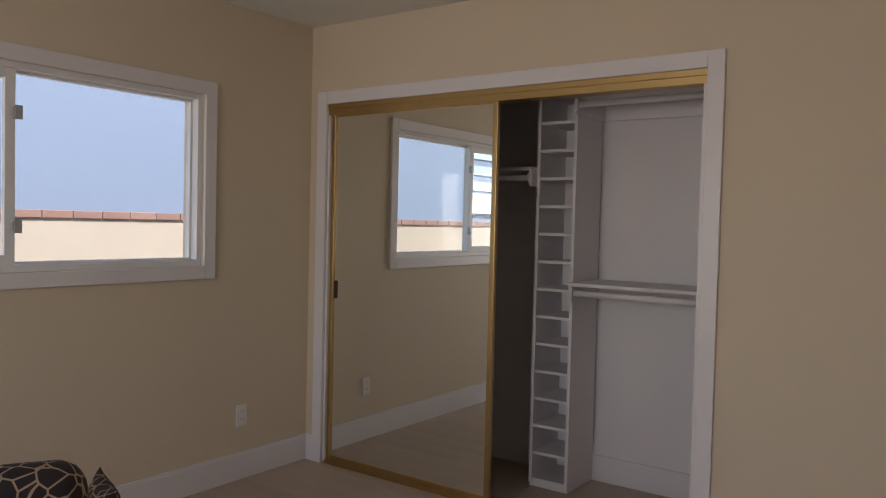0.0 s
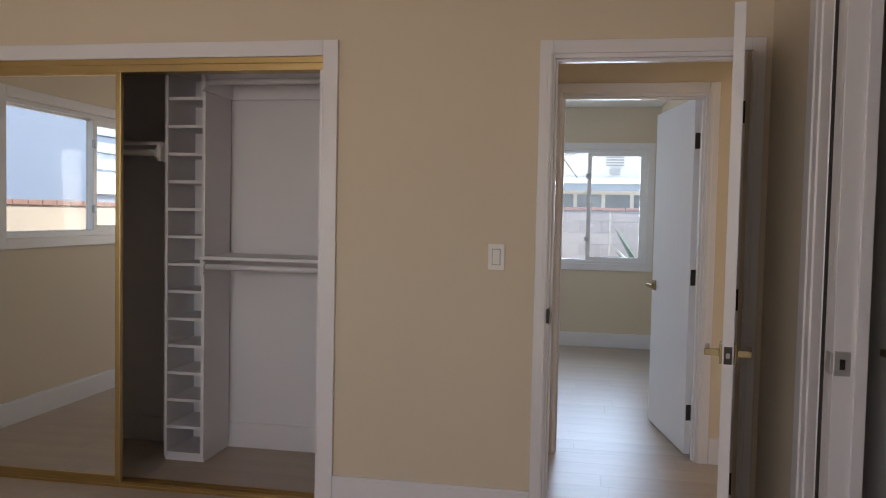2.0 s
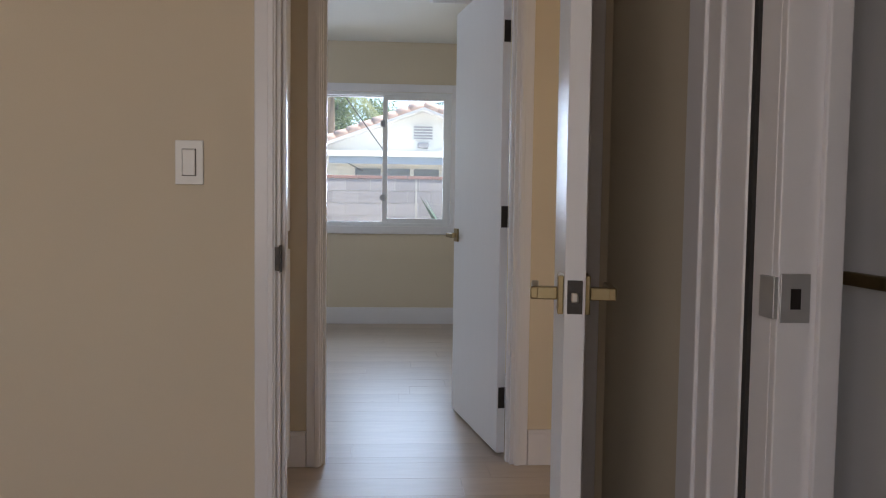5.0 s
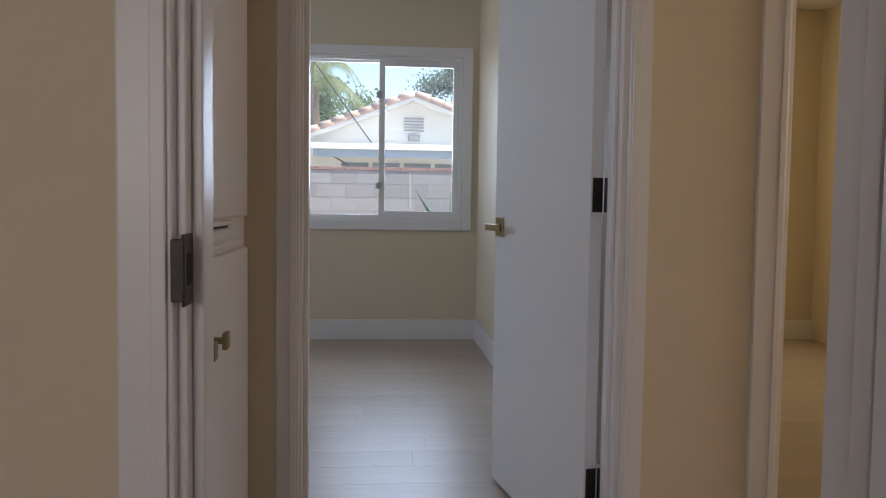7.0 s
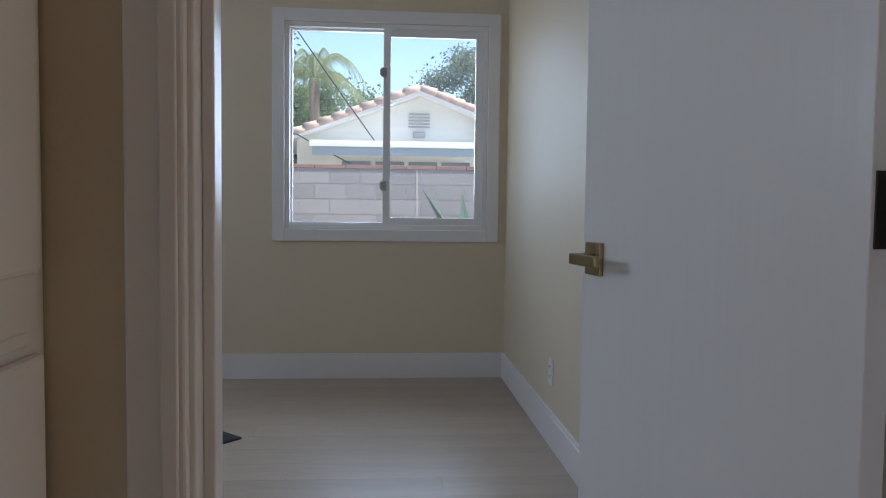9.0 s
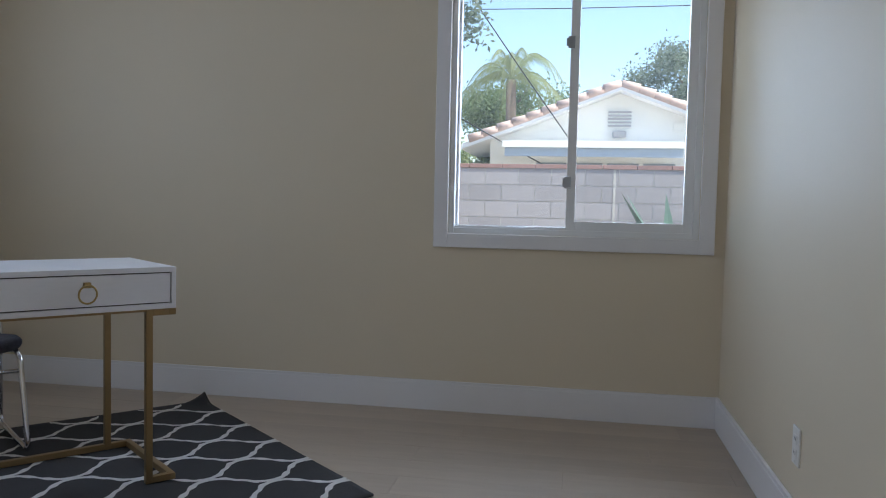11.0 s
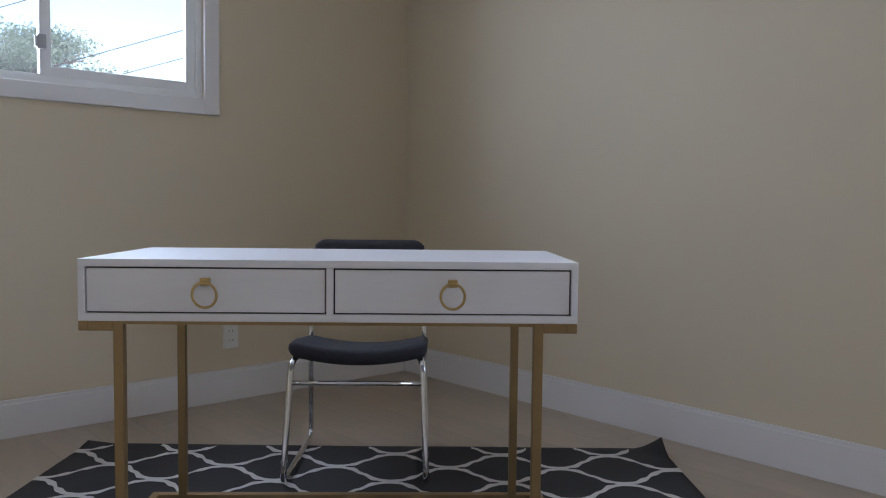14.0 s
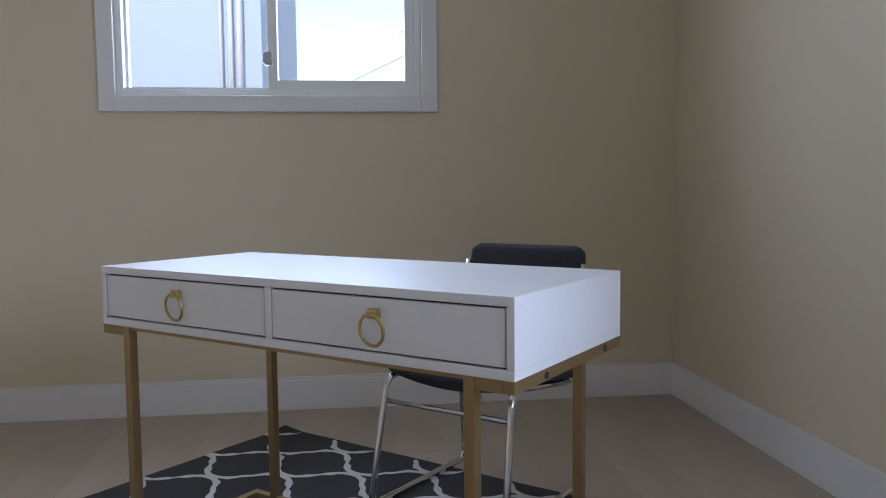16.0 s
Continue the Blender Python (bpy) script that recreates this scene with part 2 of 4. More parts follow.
def rounded(points, r, steps=5):
    """A polyline with its inner corners rounded by radius r."""
    pts = [Vector(p) for p in points]
    out = [pts[0]]
    for a, b, c in zip(pts, pts[1:], pts[2:]):
        u, v = (a - b).normalized(), (c - b).normalized()
        p, q = b + u * r, b + v * r
        for i in range(steps + 1):
            s = i / steps
            out.append((1 - s) ** 2 * p + 2 * s * (1 - s) * b + s * s * q)
    return out + [pts[-1]]


def mesh_of(name, bm, mat):
    bmesh.ops.recalc_face_normals(bm, faces=bm.faces[:])
    me = bpy.data.meshes.new(name)
    bm.to_mesh(me)
    bm.free()
    me.materials.append(mat)
    return me


def thing(name, label, category, m=None, group="", kind=""):
    ob = new(name)
    if m is not None:
        ob.matrix_world = m
    return tagged(ob, label, category, group, kind)


def part(name, bm, mat, parent, label=""):
    ob = new(name, mesh_of(name, bm, mat))
    ob.parent = parent
    return tagged(ob, label)


def setting(name, bm, mat, label, category):
    return tagged(new(name, mesh_of(name, bm, mat)), label, category, kind="structure")


def pillow_block(x0, x1, y0, y1, z0, z1, r, seg=4):
    bm = bmesh.new()
    add_box(bm, x0, x1, y0, y1, z0, z1)
    bmesh.ops.bevel(bm, geom=bm.edges[:], offset=r, segments=seg, profile=0.5, affect="EDGES")
    for f in bm.faces:
        f.smooth = True
    return bm


def wall_rows(axis, lo, hi, a0, a1, openings, top=2.49):
    """Boxes of a wall that runs along an axis, from lo to hi thick, round its openings (from, to, sill, head)."""
    rows, at = [], a0
    for p, q, s, h in sorted(openings):
        rows.append((at, p, 0, top))
        if s > 0:
            rows.append((p, q, 0, s))
        if h < top:
            rows.append((p, q, h, top))
        at = q
    rows.append((at, a1, 0, top))
    return [(lo, hi, u, v, s, h) if axis == "y" else (u, v, lo, hi, s, h) for u, v, s, h in rows if v - u > 1e-4]


# ---- structure ----
CE = 2.49
setting("wall_closet_side", boxes(*wall_rows("x", 0, 0.12, -3.221, 1.015, [(-3.085, -0.955, 0, 2.045), (0.060, 0.845, 0, 2.04)])), WALL, "cream painted wall round the closet and doorway", "wall")
setting("wall_west_bedroom", boxes(*wall_rows("y", -3.381, -3.221, -5.2, 1.065, [(-2.22, -0.738, 1.147, 2.004)])), WALL, "cream painted bedroom wall with a sliding window", "wall")
setting("wall_east_bedroom", boxes(*wall_rows("y", 0.945, 1.015, -5.2, 0.0, [(-1.40, -0.945, 0, 2.045)])), WALL, "cream satin painted wall beside the open door", "wall")
setting("wall_south_bedroom", boxes(*wall_rows("x", -5.32, -5.2, -3.381, 1.015, [(-2.6, -0.4, 0.9, 2.05)])), WALL, "cream painted bedroom wall with a wide window opening", "wall")
setting("wall_hall", boxes(*wall_rows("x", 1.065, 1.165, -3.381, 3.6, [(0.074, 0.872, 0, 2.04), (1.275, 2.035, 0, 2.04)])), WALL, "cream painted hall wall with two doorways", "wall")
# The opening at x 1.5 to 2.5 is unseen, added for a fill lamp.
setting("wall_north_office", boxes(*wall_rows("x", 4.85, 5.01, -3.332, 3.7, [(-0.291, 0.880, 0.871, 2.055), (1.5, 2.5, 0.9, 2.05)])), WALL, "cream painted office wall with a sliding window", "wall")
setting("wall_west_office", boxes(*wall_rows("y", -3.332, -3.172, 1.165, 4.85, [(2.428, 3.697, 1.355, 2.055)])), WALL, "cream painted office wall with a high window", "wall")
setting("wall_east_office", boxes((0.997, 1.097, 1.165, 4.85, 0, CE)), WALL, "cream satin painted office wall", "wall")
# Opening at the hall's end is unseen, added for the warm fill lamp.
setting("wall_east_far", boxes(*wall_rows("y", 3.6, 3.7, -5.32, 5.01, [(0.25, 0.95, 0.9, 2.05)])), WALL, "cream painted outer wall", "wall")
setting("wall_side_room", boxes((1.015, 3.6, -2.6, -2.5, 0, CE)), WALL, "cream painted wall of the side room", "wall")
setting("wall_hall_south", boxes((1.015, 3.6, 0, 0.12, 0, CE)), WALL, "cream painted hall wall", "wall")
setting("ceiling", boxes((-3.5, 3.7, -5.32, 5.01, CE, CE + 0.2)), CEIL, "flat white painted ceiling", "ceiling")
setting("closet_interior", boxes((-3.221, -0.8, 0.75, 0.87, 0, CE), (-0.88, -0.8, 0.12, 0.75, 0, CE)), CLOSETW, "white painted walls inside the closet", "wall")
setting("baseboard_closet", boxes((-3.221, -0.88, 0.733, 0.75, 0.0, 0.14), bevel=0.002), CLOSETW, "white baseboard inside the closet", "baseboard")
floor = setting("floor", boxes((-3.4, 3.7, -5.32, 5.01, -0.2, -0.008)), SEAM, "light oak laminate plank floor", "floor")


def baseboard(x0, x1, y0, y1):
    ob = setting("baseboard", boxes((x0, x1, y0, y1, 0, 0.132), m=None, bevel=0.002), TRIM, "tall white painted baseboard", "baseboard")
    bm = boxes((x0 + 0.002 if x1 - x0 < 0.1 else x0, x1 - 0.002 if x1 - x0 < 0.1 else x1, y0 + 0.002 if y1 - y0 < 0.1 else y0, y1 - 0.002 if y1 - y0 < 0.1 else y1, 0.132, 0.146))
    part("cap_moulding", bm, TRIM, ob)


for row in ((-0.887, 0.006, -0.016, 0), (-3.205, -3.155, -0.016, 0), (-3.221, -3.205, -5.2, 0), (0.929, 0.945, -0.57, -0.02), (0.929, 0.945, -5.2, -1.48), (-3.172, 0.981, 4.834, 4.85), (-3.172, -3.156, 1.165, 4.834), (0.981, 0.997, 1.165, 4.85),
            (-0.05, 0.024, 1.049, 1.065), (0.928, 1.200, 1.049, 1.065), (1.097, 3.6, 4.834, 4.85), (-3.156, 0.02, 1.165, 1.181), (1.097, 1.113, 1.18, 4.834)):
    baseboard(*row)


# ---- windows ----
def casing(name, axis, face, out, a0, a1, z0, z1, w, four=True, label="flat white painted casing"):
    """Flat boards round an opening a0..a1, z0..z1 on a wall face, proud by out."""
    t = sorted((face, face + out))
    parent = thing(name, label, "trim", kind="structure")
    rows = [(a0 - w, a0, z0, z1 + w), (a1, a1 + w, z0, z1 + w), (a0, a1, z1, z1 + w)]
    if four:
        rows = [(a0 - w, a0, z0 - w, z1 + w), (a1, a1 + w, z0 - w, z1 + w), (a0, a1, z1, z1 + w), (a0, a1, z0 - w, z0)]
    for p, q, s, h in rows:
        r = (t[0], t[1], p, q, s, h) if axis == "y" else (p, q, t[0], t[1], s, h)
        part("casing_board", boxes(r, bevel=0.003), TRIM, parent)
    return parent


def slider(name, axis, face, sign, a0, a1, z0, z1, mid, flip, label):
    """A vinyl sliding window in a wall: outer frame, fixed pane, sliding sash, latches. sign: towards the inside along the normal; the depth runs outwards."""
    w = thing(name, label, "window", kind="structure")

    def r(p, q, d0, d1, s, h):
        t = sorted((face - sign * d0, face - sign * d1))
        return (t[0], t[1], p, q, s, h) if axis == "y" else (p, q, t[0], t[1], s, h)

    f = 0.028
    part("window_frame", boxes(r(a0, a0 + f, 0.01, 0.10, z0, z1), r(a1 - f, a1, 0.01, 0.10, z0, z1), r(a0 + f, a1 - f, 0.01, 0.10, z1 - f, z1), r(a0 + f, a1 - f, 0.01, 0.10, z0, z0 + f), bevel=0.002), VINYL, w)
    part("sill_track", boxes(r(a0 + f, a1 - f, 0.018, 0.024, z0 + f, z0 + f + 0.008), r(a0 + f, a1 - f, 0.045, 0.051, z0 + f, z0 + f + 0.008)), VINYL, w)
    sash = 0.042
    fixed, slide = ((a0 + f, mid), (mid, a1 - f)) if not flip else ((mid, a1 - f), (a0 + f, mid))
    zz0, zz1 = z0 + f, z1 - f
    p, q = fixed
    g = 0.012
    part("fixed_bead", boxes(r(p, p + g, 0.055, 0.085, zz0, zz1), r(q - g, q, 0.055, 0.085, zz0, zz1), r(p + g, q - g, 0.055, 0.085, zz1 - g, zz1), r(p + g, q - g, 0.055, 0.085, zz0, zz0 + g)), VINYL, w)
    pane = part("pane", boxes(r(p + g, q - g, 0.068, 0.072, zz0 + g, zz1 - g)), GLASS, w, "clear glass pane")
    pane.visible_shadow = False
    p, q = slide
    p, q = (p - 0.02, q) if not flip else (p, q + 0.02)
    sw = part("sliding_sash", boxes(r(p, p + sash, 0.02, 0.05, zz0, zz1), r(q - sash, q, 0.02, 0.05, zz0, zz1), r(p + sash, q - sash, 0.02, 0.05, zz1 - sash, zz1), r(p + sash, q - sash, 0.02, 0.05, zz0, zz0 + sash), bevel=0.002), VINYL, w)
    pane = part("pane", boxes(r(p + sash, q - sash, 0.033, 0.037, zz0 + sash, zz1 - sash)), GLASS, sw, "clear glass pane")
    pane.visible_shadow = False
    e = p if not flip else q
    for k in (0.2, 0.78):
        z = zz0 + k * (zz1 - zz0)
        part("latch", boxes(r(e - 0.012, e + 0.02, 0.0, 0.02, z - 0.028, z + 0.028), r(e - 0.02, e - 0.012, 0.002, 0.014, z - 0.02, z + 0.02), bevel=0.002), LATCH, w, "grey sash latch")
    return w


slider("window_1", "y", -3.221, 1, -2.22, -0.738, 1.147, 2.004, -1.66, True, "white vinyl sliding window in the bedroom wall")
casing("trim_window_1", "y", -3.221, 0.018, -2.22, -0.738, 1.147, 2.004, 0.066)
slider("window_2", "x", 4.85, -1, -0.291, 0.880, 0.871, 2.055, 0.292, False, "white vinyl sliding window over the garden")
casing("trim_window_2", "x", 4.85, -0.018, -0.291, 0.880, 0.871, 2.055, 0.068)
slider("window_3", "y", -3.172, 1, 2.428, 3.697, 1.355, 2.055, 3.065, False, "high white vinyl sliding window in the office")
casing("trim_window_3", "y", -3.172, 0.018, 2.428, 3.697, 1.355, 2.055, 0.068)


# ---- doorways ----
def jamb(name, y0, y1, x0, x1, head, stop_y, label):
    """White lining of a doorway in a wall that runs along x, with door stops."""
    j = thing(name, label, "door frame", kind="structure")
    part("side_jamb", boxes((x0 - 0.004, x0 + 0.016, y0, y1, 0, head), bevel=0.002), TRIM, j)
    part("side_jamb", boxes((x1 - 0.016, x1 + 0.004, y0, y1, 0, head), bevel=0.002), TRIM, j)
    part("head_jamb", boxes((x0 + 0.016, x1 - 0.016, y0, y1, head - 0.018, head + 0.004), bevel=0.002), TRIM, j)
    for p, q in ((x0 + 0.016, x0 + 0.028), (x1 - 0.028, x1 - 0.016)):
        part("door_stop", boxes((p, q, stop_y, stop_y + 0.035, 0, head - 0.018), bevel=0.002), TRIM, j)
    part("door_stop", boxes((x0 + 0.028, x1 - 0.028, stop_y, stop_y + 0.035, head - 0.03, head - 0.018), bevel=0.002), TRIM, j)
    return j


def moulded(name, axis, face, out, a0, a1, head, w):
    """Door casing: a flat board with a raised inner bead and outer edge."""
    c = casing(name, axis, face, out, a0, a1, 0, head, w, four=False, label="white moulded door casing")
    s = 1 if out > 0 else -1
    t = sorted((face + out, face + out + s * 0.005))
    for p, q in ((a0 - 0.022, a0 - 0.006), (a1 + 0.006, a1 + 0.022)):
        part("bead", boxes((t[0], t[1], p, q, 0, head) if axis == "y" else (p, q, t[0], t[1], 0, head), bevel=0.002), TRIM, c)
    return c


jamb("door_frame_1", -0.004, 0.124, 0.056, 0.845, 2.04, 0.016, "white painted bedroom door frame")
moulded("trim_door_1", "x", 0, -0.018, 0.062, 0.865, 2.04, 0.055)
moulded("trim_door_1", "x", 0.12, 0.016, 0.056, 0.845, 2.04, 0.06)
jamb("door_frame_2", 1.061, 1.169, 0.070, 0.872, 2.04, 1.09, "white painted office door frame")
moulded("trim_door_2", "x", 1.065, -0.016, 0.080, 0.872, 2.04, 0.054)
jamb("door_frame_3", 1.061, 1.169, 1.275, 2.035, 2.04, 1.09, "white painted side room door frame")
moulded("trim_door_3", "x", 1.065, -0.016, 1.275, 2.035, 2.04, 0.072)

# closet opening
casing("trim_closet", "x", 0, -0.018, -3.085, -0.958, 0, 2.045, 0.07, four=False, label="flat white closet casing")
track = thing("closet_track", "gold anodised sliding door track above the closet", "track", kind="structure")
part("header_track", boxes((-3.082, -0.96, 0.005, 0.085, 1.985, 2.045), bevel=0.003), GOLD, track)
part("header_lip", boxes((-3.082, -0.96, -0.004, 0.004, 2.018, 2.046), bevel=0.002), GOLD, track)
part("bottom_track", boxes((-3.082, -0.96, 0.0, 0.09, 0.0, 0.012), (-3.082, -0.96, 0.006, 0.012, 0.012, 0.024), (-3.082, -0.96, 0.042, 0.048, 0.012, 0.024), (-3.082, -0.96, 0.078, 0.084, 0.012, 0.024)), GOLD, track)
part("side_jamb", boxes((-0.975, -0.96, 0.0, 0.12, 0, 1.985), (-3.083, -3.07, 0, 0.12, 0, 1.985)), TRIM, track)


def mirror_door(x0, x1, y, label):
    d = thing("mirror_door", label, "closet door", group="sliding mirror doors of the closet")
    w = 0.028
    for p, q in ((x0, x0 + w), (x1 - w, x1)):
        part("stile", boxes((p, q, y, y + 0.026, 0.022, 1.995), bevel=0.004), GOLD, d)
    part("rail", boxes((x0 + w, x1 - w, y, y + 0.026, 0.022, 0.05), bevel=0.003), GOLD, d)
    part("rail", boxes((x0 + w, x1 - w, y, y + 0.026, 1.975, 1.995), bevel=0.003), GOLD, d)
    part("mirror_panel", boxes((x0 + w, x1 - w, y + 0.010, y + 0.016, 0.05, 1.975)), MIRROR, d, "clear silver mirror")
    part("finger_pull", boxes((x0 + 0.034, x0 + 0.054, y + 0.004, y + 0.0095, 0.95, 1.05), bevel=0.002), BRONZE, d, "dark recessed pull")


mirror_door(-3.066, -1.964, 0.012, "sliding mirror door in a gold frame")
mirror_door(-3.05, -1.993, 0.050, "second mirror door slid behind the first")

# shelf tower and rods in the closet
tower = thing("shoe_shelf_tower", "tall white shelf tower with many open cubbies", "shelf")
for p in ((-1.973, -1.955), (-1.763, -1.745)):
    part("side_panel", boxes((*p, 0.43, 0.732, 0.02, 2.30), bevel=0.002), CLOSETW, tower)
part("base", boxes((-1.970, -1.748, 0.44, 0.732, 0.0, 0.03)), CLOSETW, tower)
part("back_panel", boxes((-1.955, -1.763, 0.724, 0.732, 0.03, 2.29)), CLOSETW, tower)
for i in range(15):
    z = 0.189 + 0.1455 * i
    part("shelf", boxes((-1.955, -1.763, 0.434, 0.724, z - 0.016, z), bevel=0.0015), CLOSETW, tower)
part("shelf", boxes((-1.955, -1.763, 0.434, 0.724, 0.03, 0.046), bevel=0.0015), CLOSETW, tower)


def closet_bay(x0, x1, z, name, label):
    s = thing(name, label, "closet shelf")
    part("shelf", boxes((x0, x1, 0.37, 0.732, z - 0.018, z), bevel=0.002), CLOSETW, s)
    for p, q in ((x0, x0 + 0.018), (x1 - 0.018, x1)):
        part("cleat", boxes((p, q, 0.38, 0.732, z - 0.10, z - 0.018), bevel=0.002), CLOSETW, s)
    part("back_cleat", boxes((x0 + 0.018, x1 - 0.018, 0.715, 0.732, z - 0.10, z - 0.018), bevel=0.002), CLOSETW, s)
    part("hanging_rod", tube([(x0 + 0.018, 0.395, z - 0.055), (x1 - 0.018, 0.395, z - 0.055)], 0.016, 14), CLOSETW, s, "white painted wooden rod")
    for x in (x0 + 0.018, x1 - 0.026):
        part("rod_socket", tube([(x, 0.395, z - 0.055), (x + 0.008, 0.395, z - 0.055)], 0.028, 14), CLOSETW, s)


closet_bay(-1.745, -0.882, 1.105, "closet_shelf", "white closet shelf with a hanging rod below")
closet_bay(-1.745, -0.882, 2.06, "closet_shelf", "upper white closet shelf with a hanging rod")
closet_bay(-3.215, -1.973, 1.695, "closet_shelf", "white closet shelf and rod behind the mirror door")


# ---- doors ----
def lever(parent, x, z, y, sgn, point):
    """A square rose and a flat lever on a door face at y; sgn: outward along y; point: the way of the lever along x."""
    h = part("door_handle", boxes((x - 0.033, x + 0.033, *sorted((y, y + sgn * 0.010)), z - 0.033, z + 0.033), bevel=0.002), BRASS, parent, "satin brass lever on a square rose")
    part("spindle", boxes((x - 0.011, x + 0.011, *sorted((y + sgn * 0.010, y + sgn * 0.055)), z - 0.011, z + 0.011), bevel=0.002), BRASS, h)
    part("lever", boxes((*sorted((x - point * 0.012, x + point * 0.105)), *sorted((y + sgn * 0.042, y + sgn * 0.056)), z - 0.011, z + 0.011), bevel=0.003), BRASS, h)


def door(name, hinge, angle, width, height, latch_z, label, mirror=1, hinges=(0.25, 1.02, 1.79)):
    """A flush slab door: local x from the hinge to the latch edge, y across the thickness."""
    d = thing(name, label, "door", pose(hinge[0], hinge[1], 0, 0, 0, angle), kind="structure")
    t = 0.035 * mirror
    y0, y1 = sorted((0, t))
    part("slab", boxes((0.003, width, y0, y1, 0.012, height), bevel=0.002), DOORW, d)
    lever(d, width - 0.062, latch_z, y1, 1, -1)
    lever(d, width - 0.062, latch_z, y0, -1, -1)
    lp = part("latch_plate", boxes((width, width + 0.002, y0 + 0.005, y1 - 0.005, latch_z - 0.028, latch_z + 0.028)), BRONZE, d, "worn bronze latch plate")
    part("latch_bolt", boxes((width + 0.002, width + 0.011, y0 + 0.011, y1 - 0.011, latch_z - 0.009, latch_z + 0.009), bevel=0.003), STEEL, lp)
    for z in hinges:
        h = part("hinge", tube([(-0.004, -0.006 * mirror, z - 0.045), (-0.004, -0.006 * mirror, z + 0.045)], 0.006, 10), BRONZE, d, "dark bronze butt hinge")
        part("leaf", boxes((0.0, 0.0025, *sorted((0.002 * mirror, 0.03 * mirror)), z - 0.045, z + 0.045)), BRONZE, h)
    return d


DOOR_A = door("door_1", (0.832, -0.022), 259.2, 0.79, 2.03, 0.916, "white flush bedroom door standing open", mirror=-1)
DOOR_B = door("door_2", (0.850, 1.178), 100.1, 0.762, 2.03, 0.915, "white flush office door standing open", mirror=1)
DOOR_C = door("door_4", (1.145, -0.215), 271, 0.78, 2.03, 0.955, "white flush door standing open in the side room", mirror=1)
st = tagged(new("strike_plate", mesh_of("strike_plate", boxes((0.061, 0.0735, -0.026, -0.018, 0.889, 0.951), (0.0715, 0.0745, -0.026, 0.012, 0.884, 0.956), bevel=0.0012), BRONZE)), "worn bronze strike plate on the door jamb", "strike plate")
# Raised dark patch; the hole's shade is given by colour alone.
part("hole_shade_patch", boxes((0.0744, 0.0752, -0.014, 0.002, 0.905, 0.937)), GAP_SHADE, st)
# office door hinge leaves on the jamb
for z in (0.25, 1.02, 1.79):
    tagged(new("hinge_leaf", mesh_of("hinge_leaf", boxes((0.8525, 0.856, 1.126, 1.168, z - 0.045, z + 0.045), bevel=0.001), BRONZE)), "dark bronze hinge leaf on the door jamb", "hinge", group="office door hinges")

# stepped white trim and narrow opening in the east bedroom wall
fl = thing("trim_side_opening", "stepped white moulded trim beside the narrow opening", "trim", kind="structure")
for p, q, o in ((-0.675, -0.587, 0.020), (-0.69, -0.675, 0.030), (-0.755, -0.69, 0.024), (-0.77, -0.755, 0.034), (-0.868, -0.77, 0.028)):
    part("moulding", boxes((0.945 - o, 0.945, p, q, 0, 2.13), bevel=0.003), TRIM, fl)
# Nearly flush solid strip; the gap's shade is put into its dark colour.
part("gap_shade_strip", boxes((0.921, 0.945, -0.8815, -0.868, 0, 2.12)), GAP_SHADE, fl, "dark strip coloured as the gap's shade")
part("jamb_board", boxes((0.927, 0.945, -0.943, -0.881, 0, 2.12), (0.927, 1.019, -0.96, -0.943, 0, 2.045), bevel=0.002), TRIM, fl)
part("door_stop", boxes((0.985, 1.019, -0.972, -0.96, 0, 2.045), bevel=0.002), TRIM, fl)
part("near_jamb", boxes((0.927, 1.019, -1.405, -1.385, 0, 2.045), (0.927, 0.945, -1.475, -1.405, 0, 2.12), bevel=0.002), TRIM, fl)
part("head_jamb", boxes((0.927, 1.019, -1.385, -0.96, 2.03, 2.045), (0.927, 0.945, -1.405, -0.943, 2.045, 2.12), bevel=0.002), TRIM, fl)
sp = tagged(new("strike_plate", mesh_of("strike_plate", boxes((0.930, 0.975, -0.964, -0.960, 0.90, 0.972), (0.920, 0.927, -0.962, -0.918, 0.905, 0.967), bevel=0.001), NICKEL)), "bright chrome strike plate on the white jamb", "strike plate")
part("slot", boxes((0.945, 0.960, -0.9655, -0.964, 0.92, 0.95)), BRONZE, sp)


# ---- hall cabinet ----
cab = thing("linen_cabinet", "built-in white linen cabinet with drawer and doors", "cabinet")
X = -0.05
part("body", boxes((-0.5, X, 0.125, 1.062, 0.0, CE - 0.002)), TRIM, cab)
part("upper_door", boxes((X, X + 0.013, 0.150, 1.030, 0.956, 2.2), bevel=0.005), TRIM, cab)
part("pull_board", boxes((X, X + 0.009, 0.16, 0.86, 0.9405, 0.951), bevel=0.003), TRIM, cab)
# Thin dark strip on the face, drawn as the shade in the slit.
part("gap_shade_strip", boxes((X, X + 0.002, 0.16, 0.85, 0.9355, 0.9395)), GAP_SHADE, cab, "dark strip coloured as the gap's shade over the drawer")
part("drawer", boxes((X, X + 0.012, 0.16, 0.85, 0.912, 0.934), bevel=0.005), TRIM, cab)
part("lower_rail", boxes((X, X + 0.006, 0.16, 1.02, 0.893, 0.906), bevel=0.003), TRIM, cab)
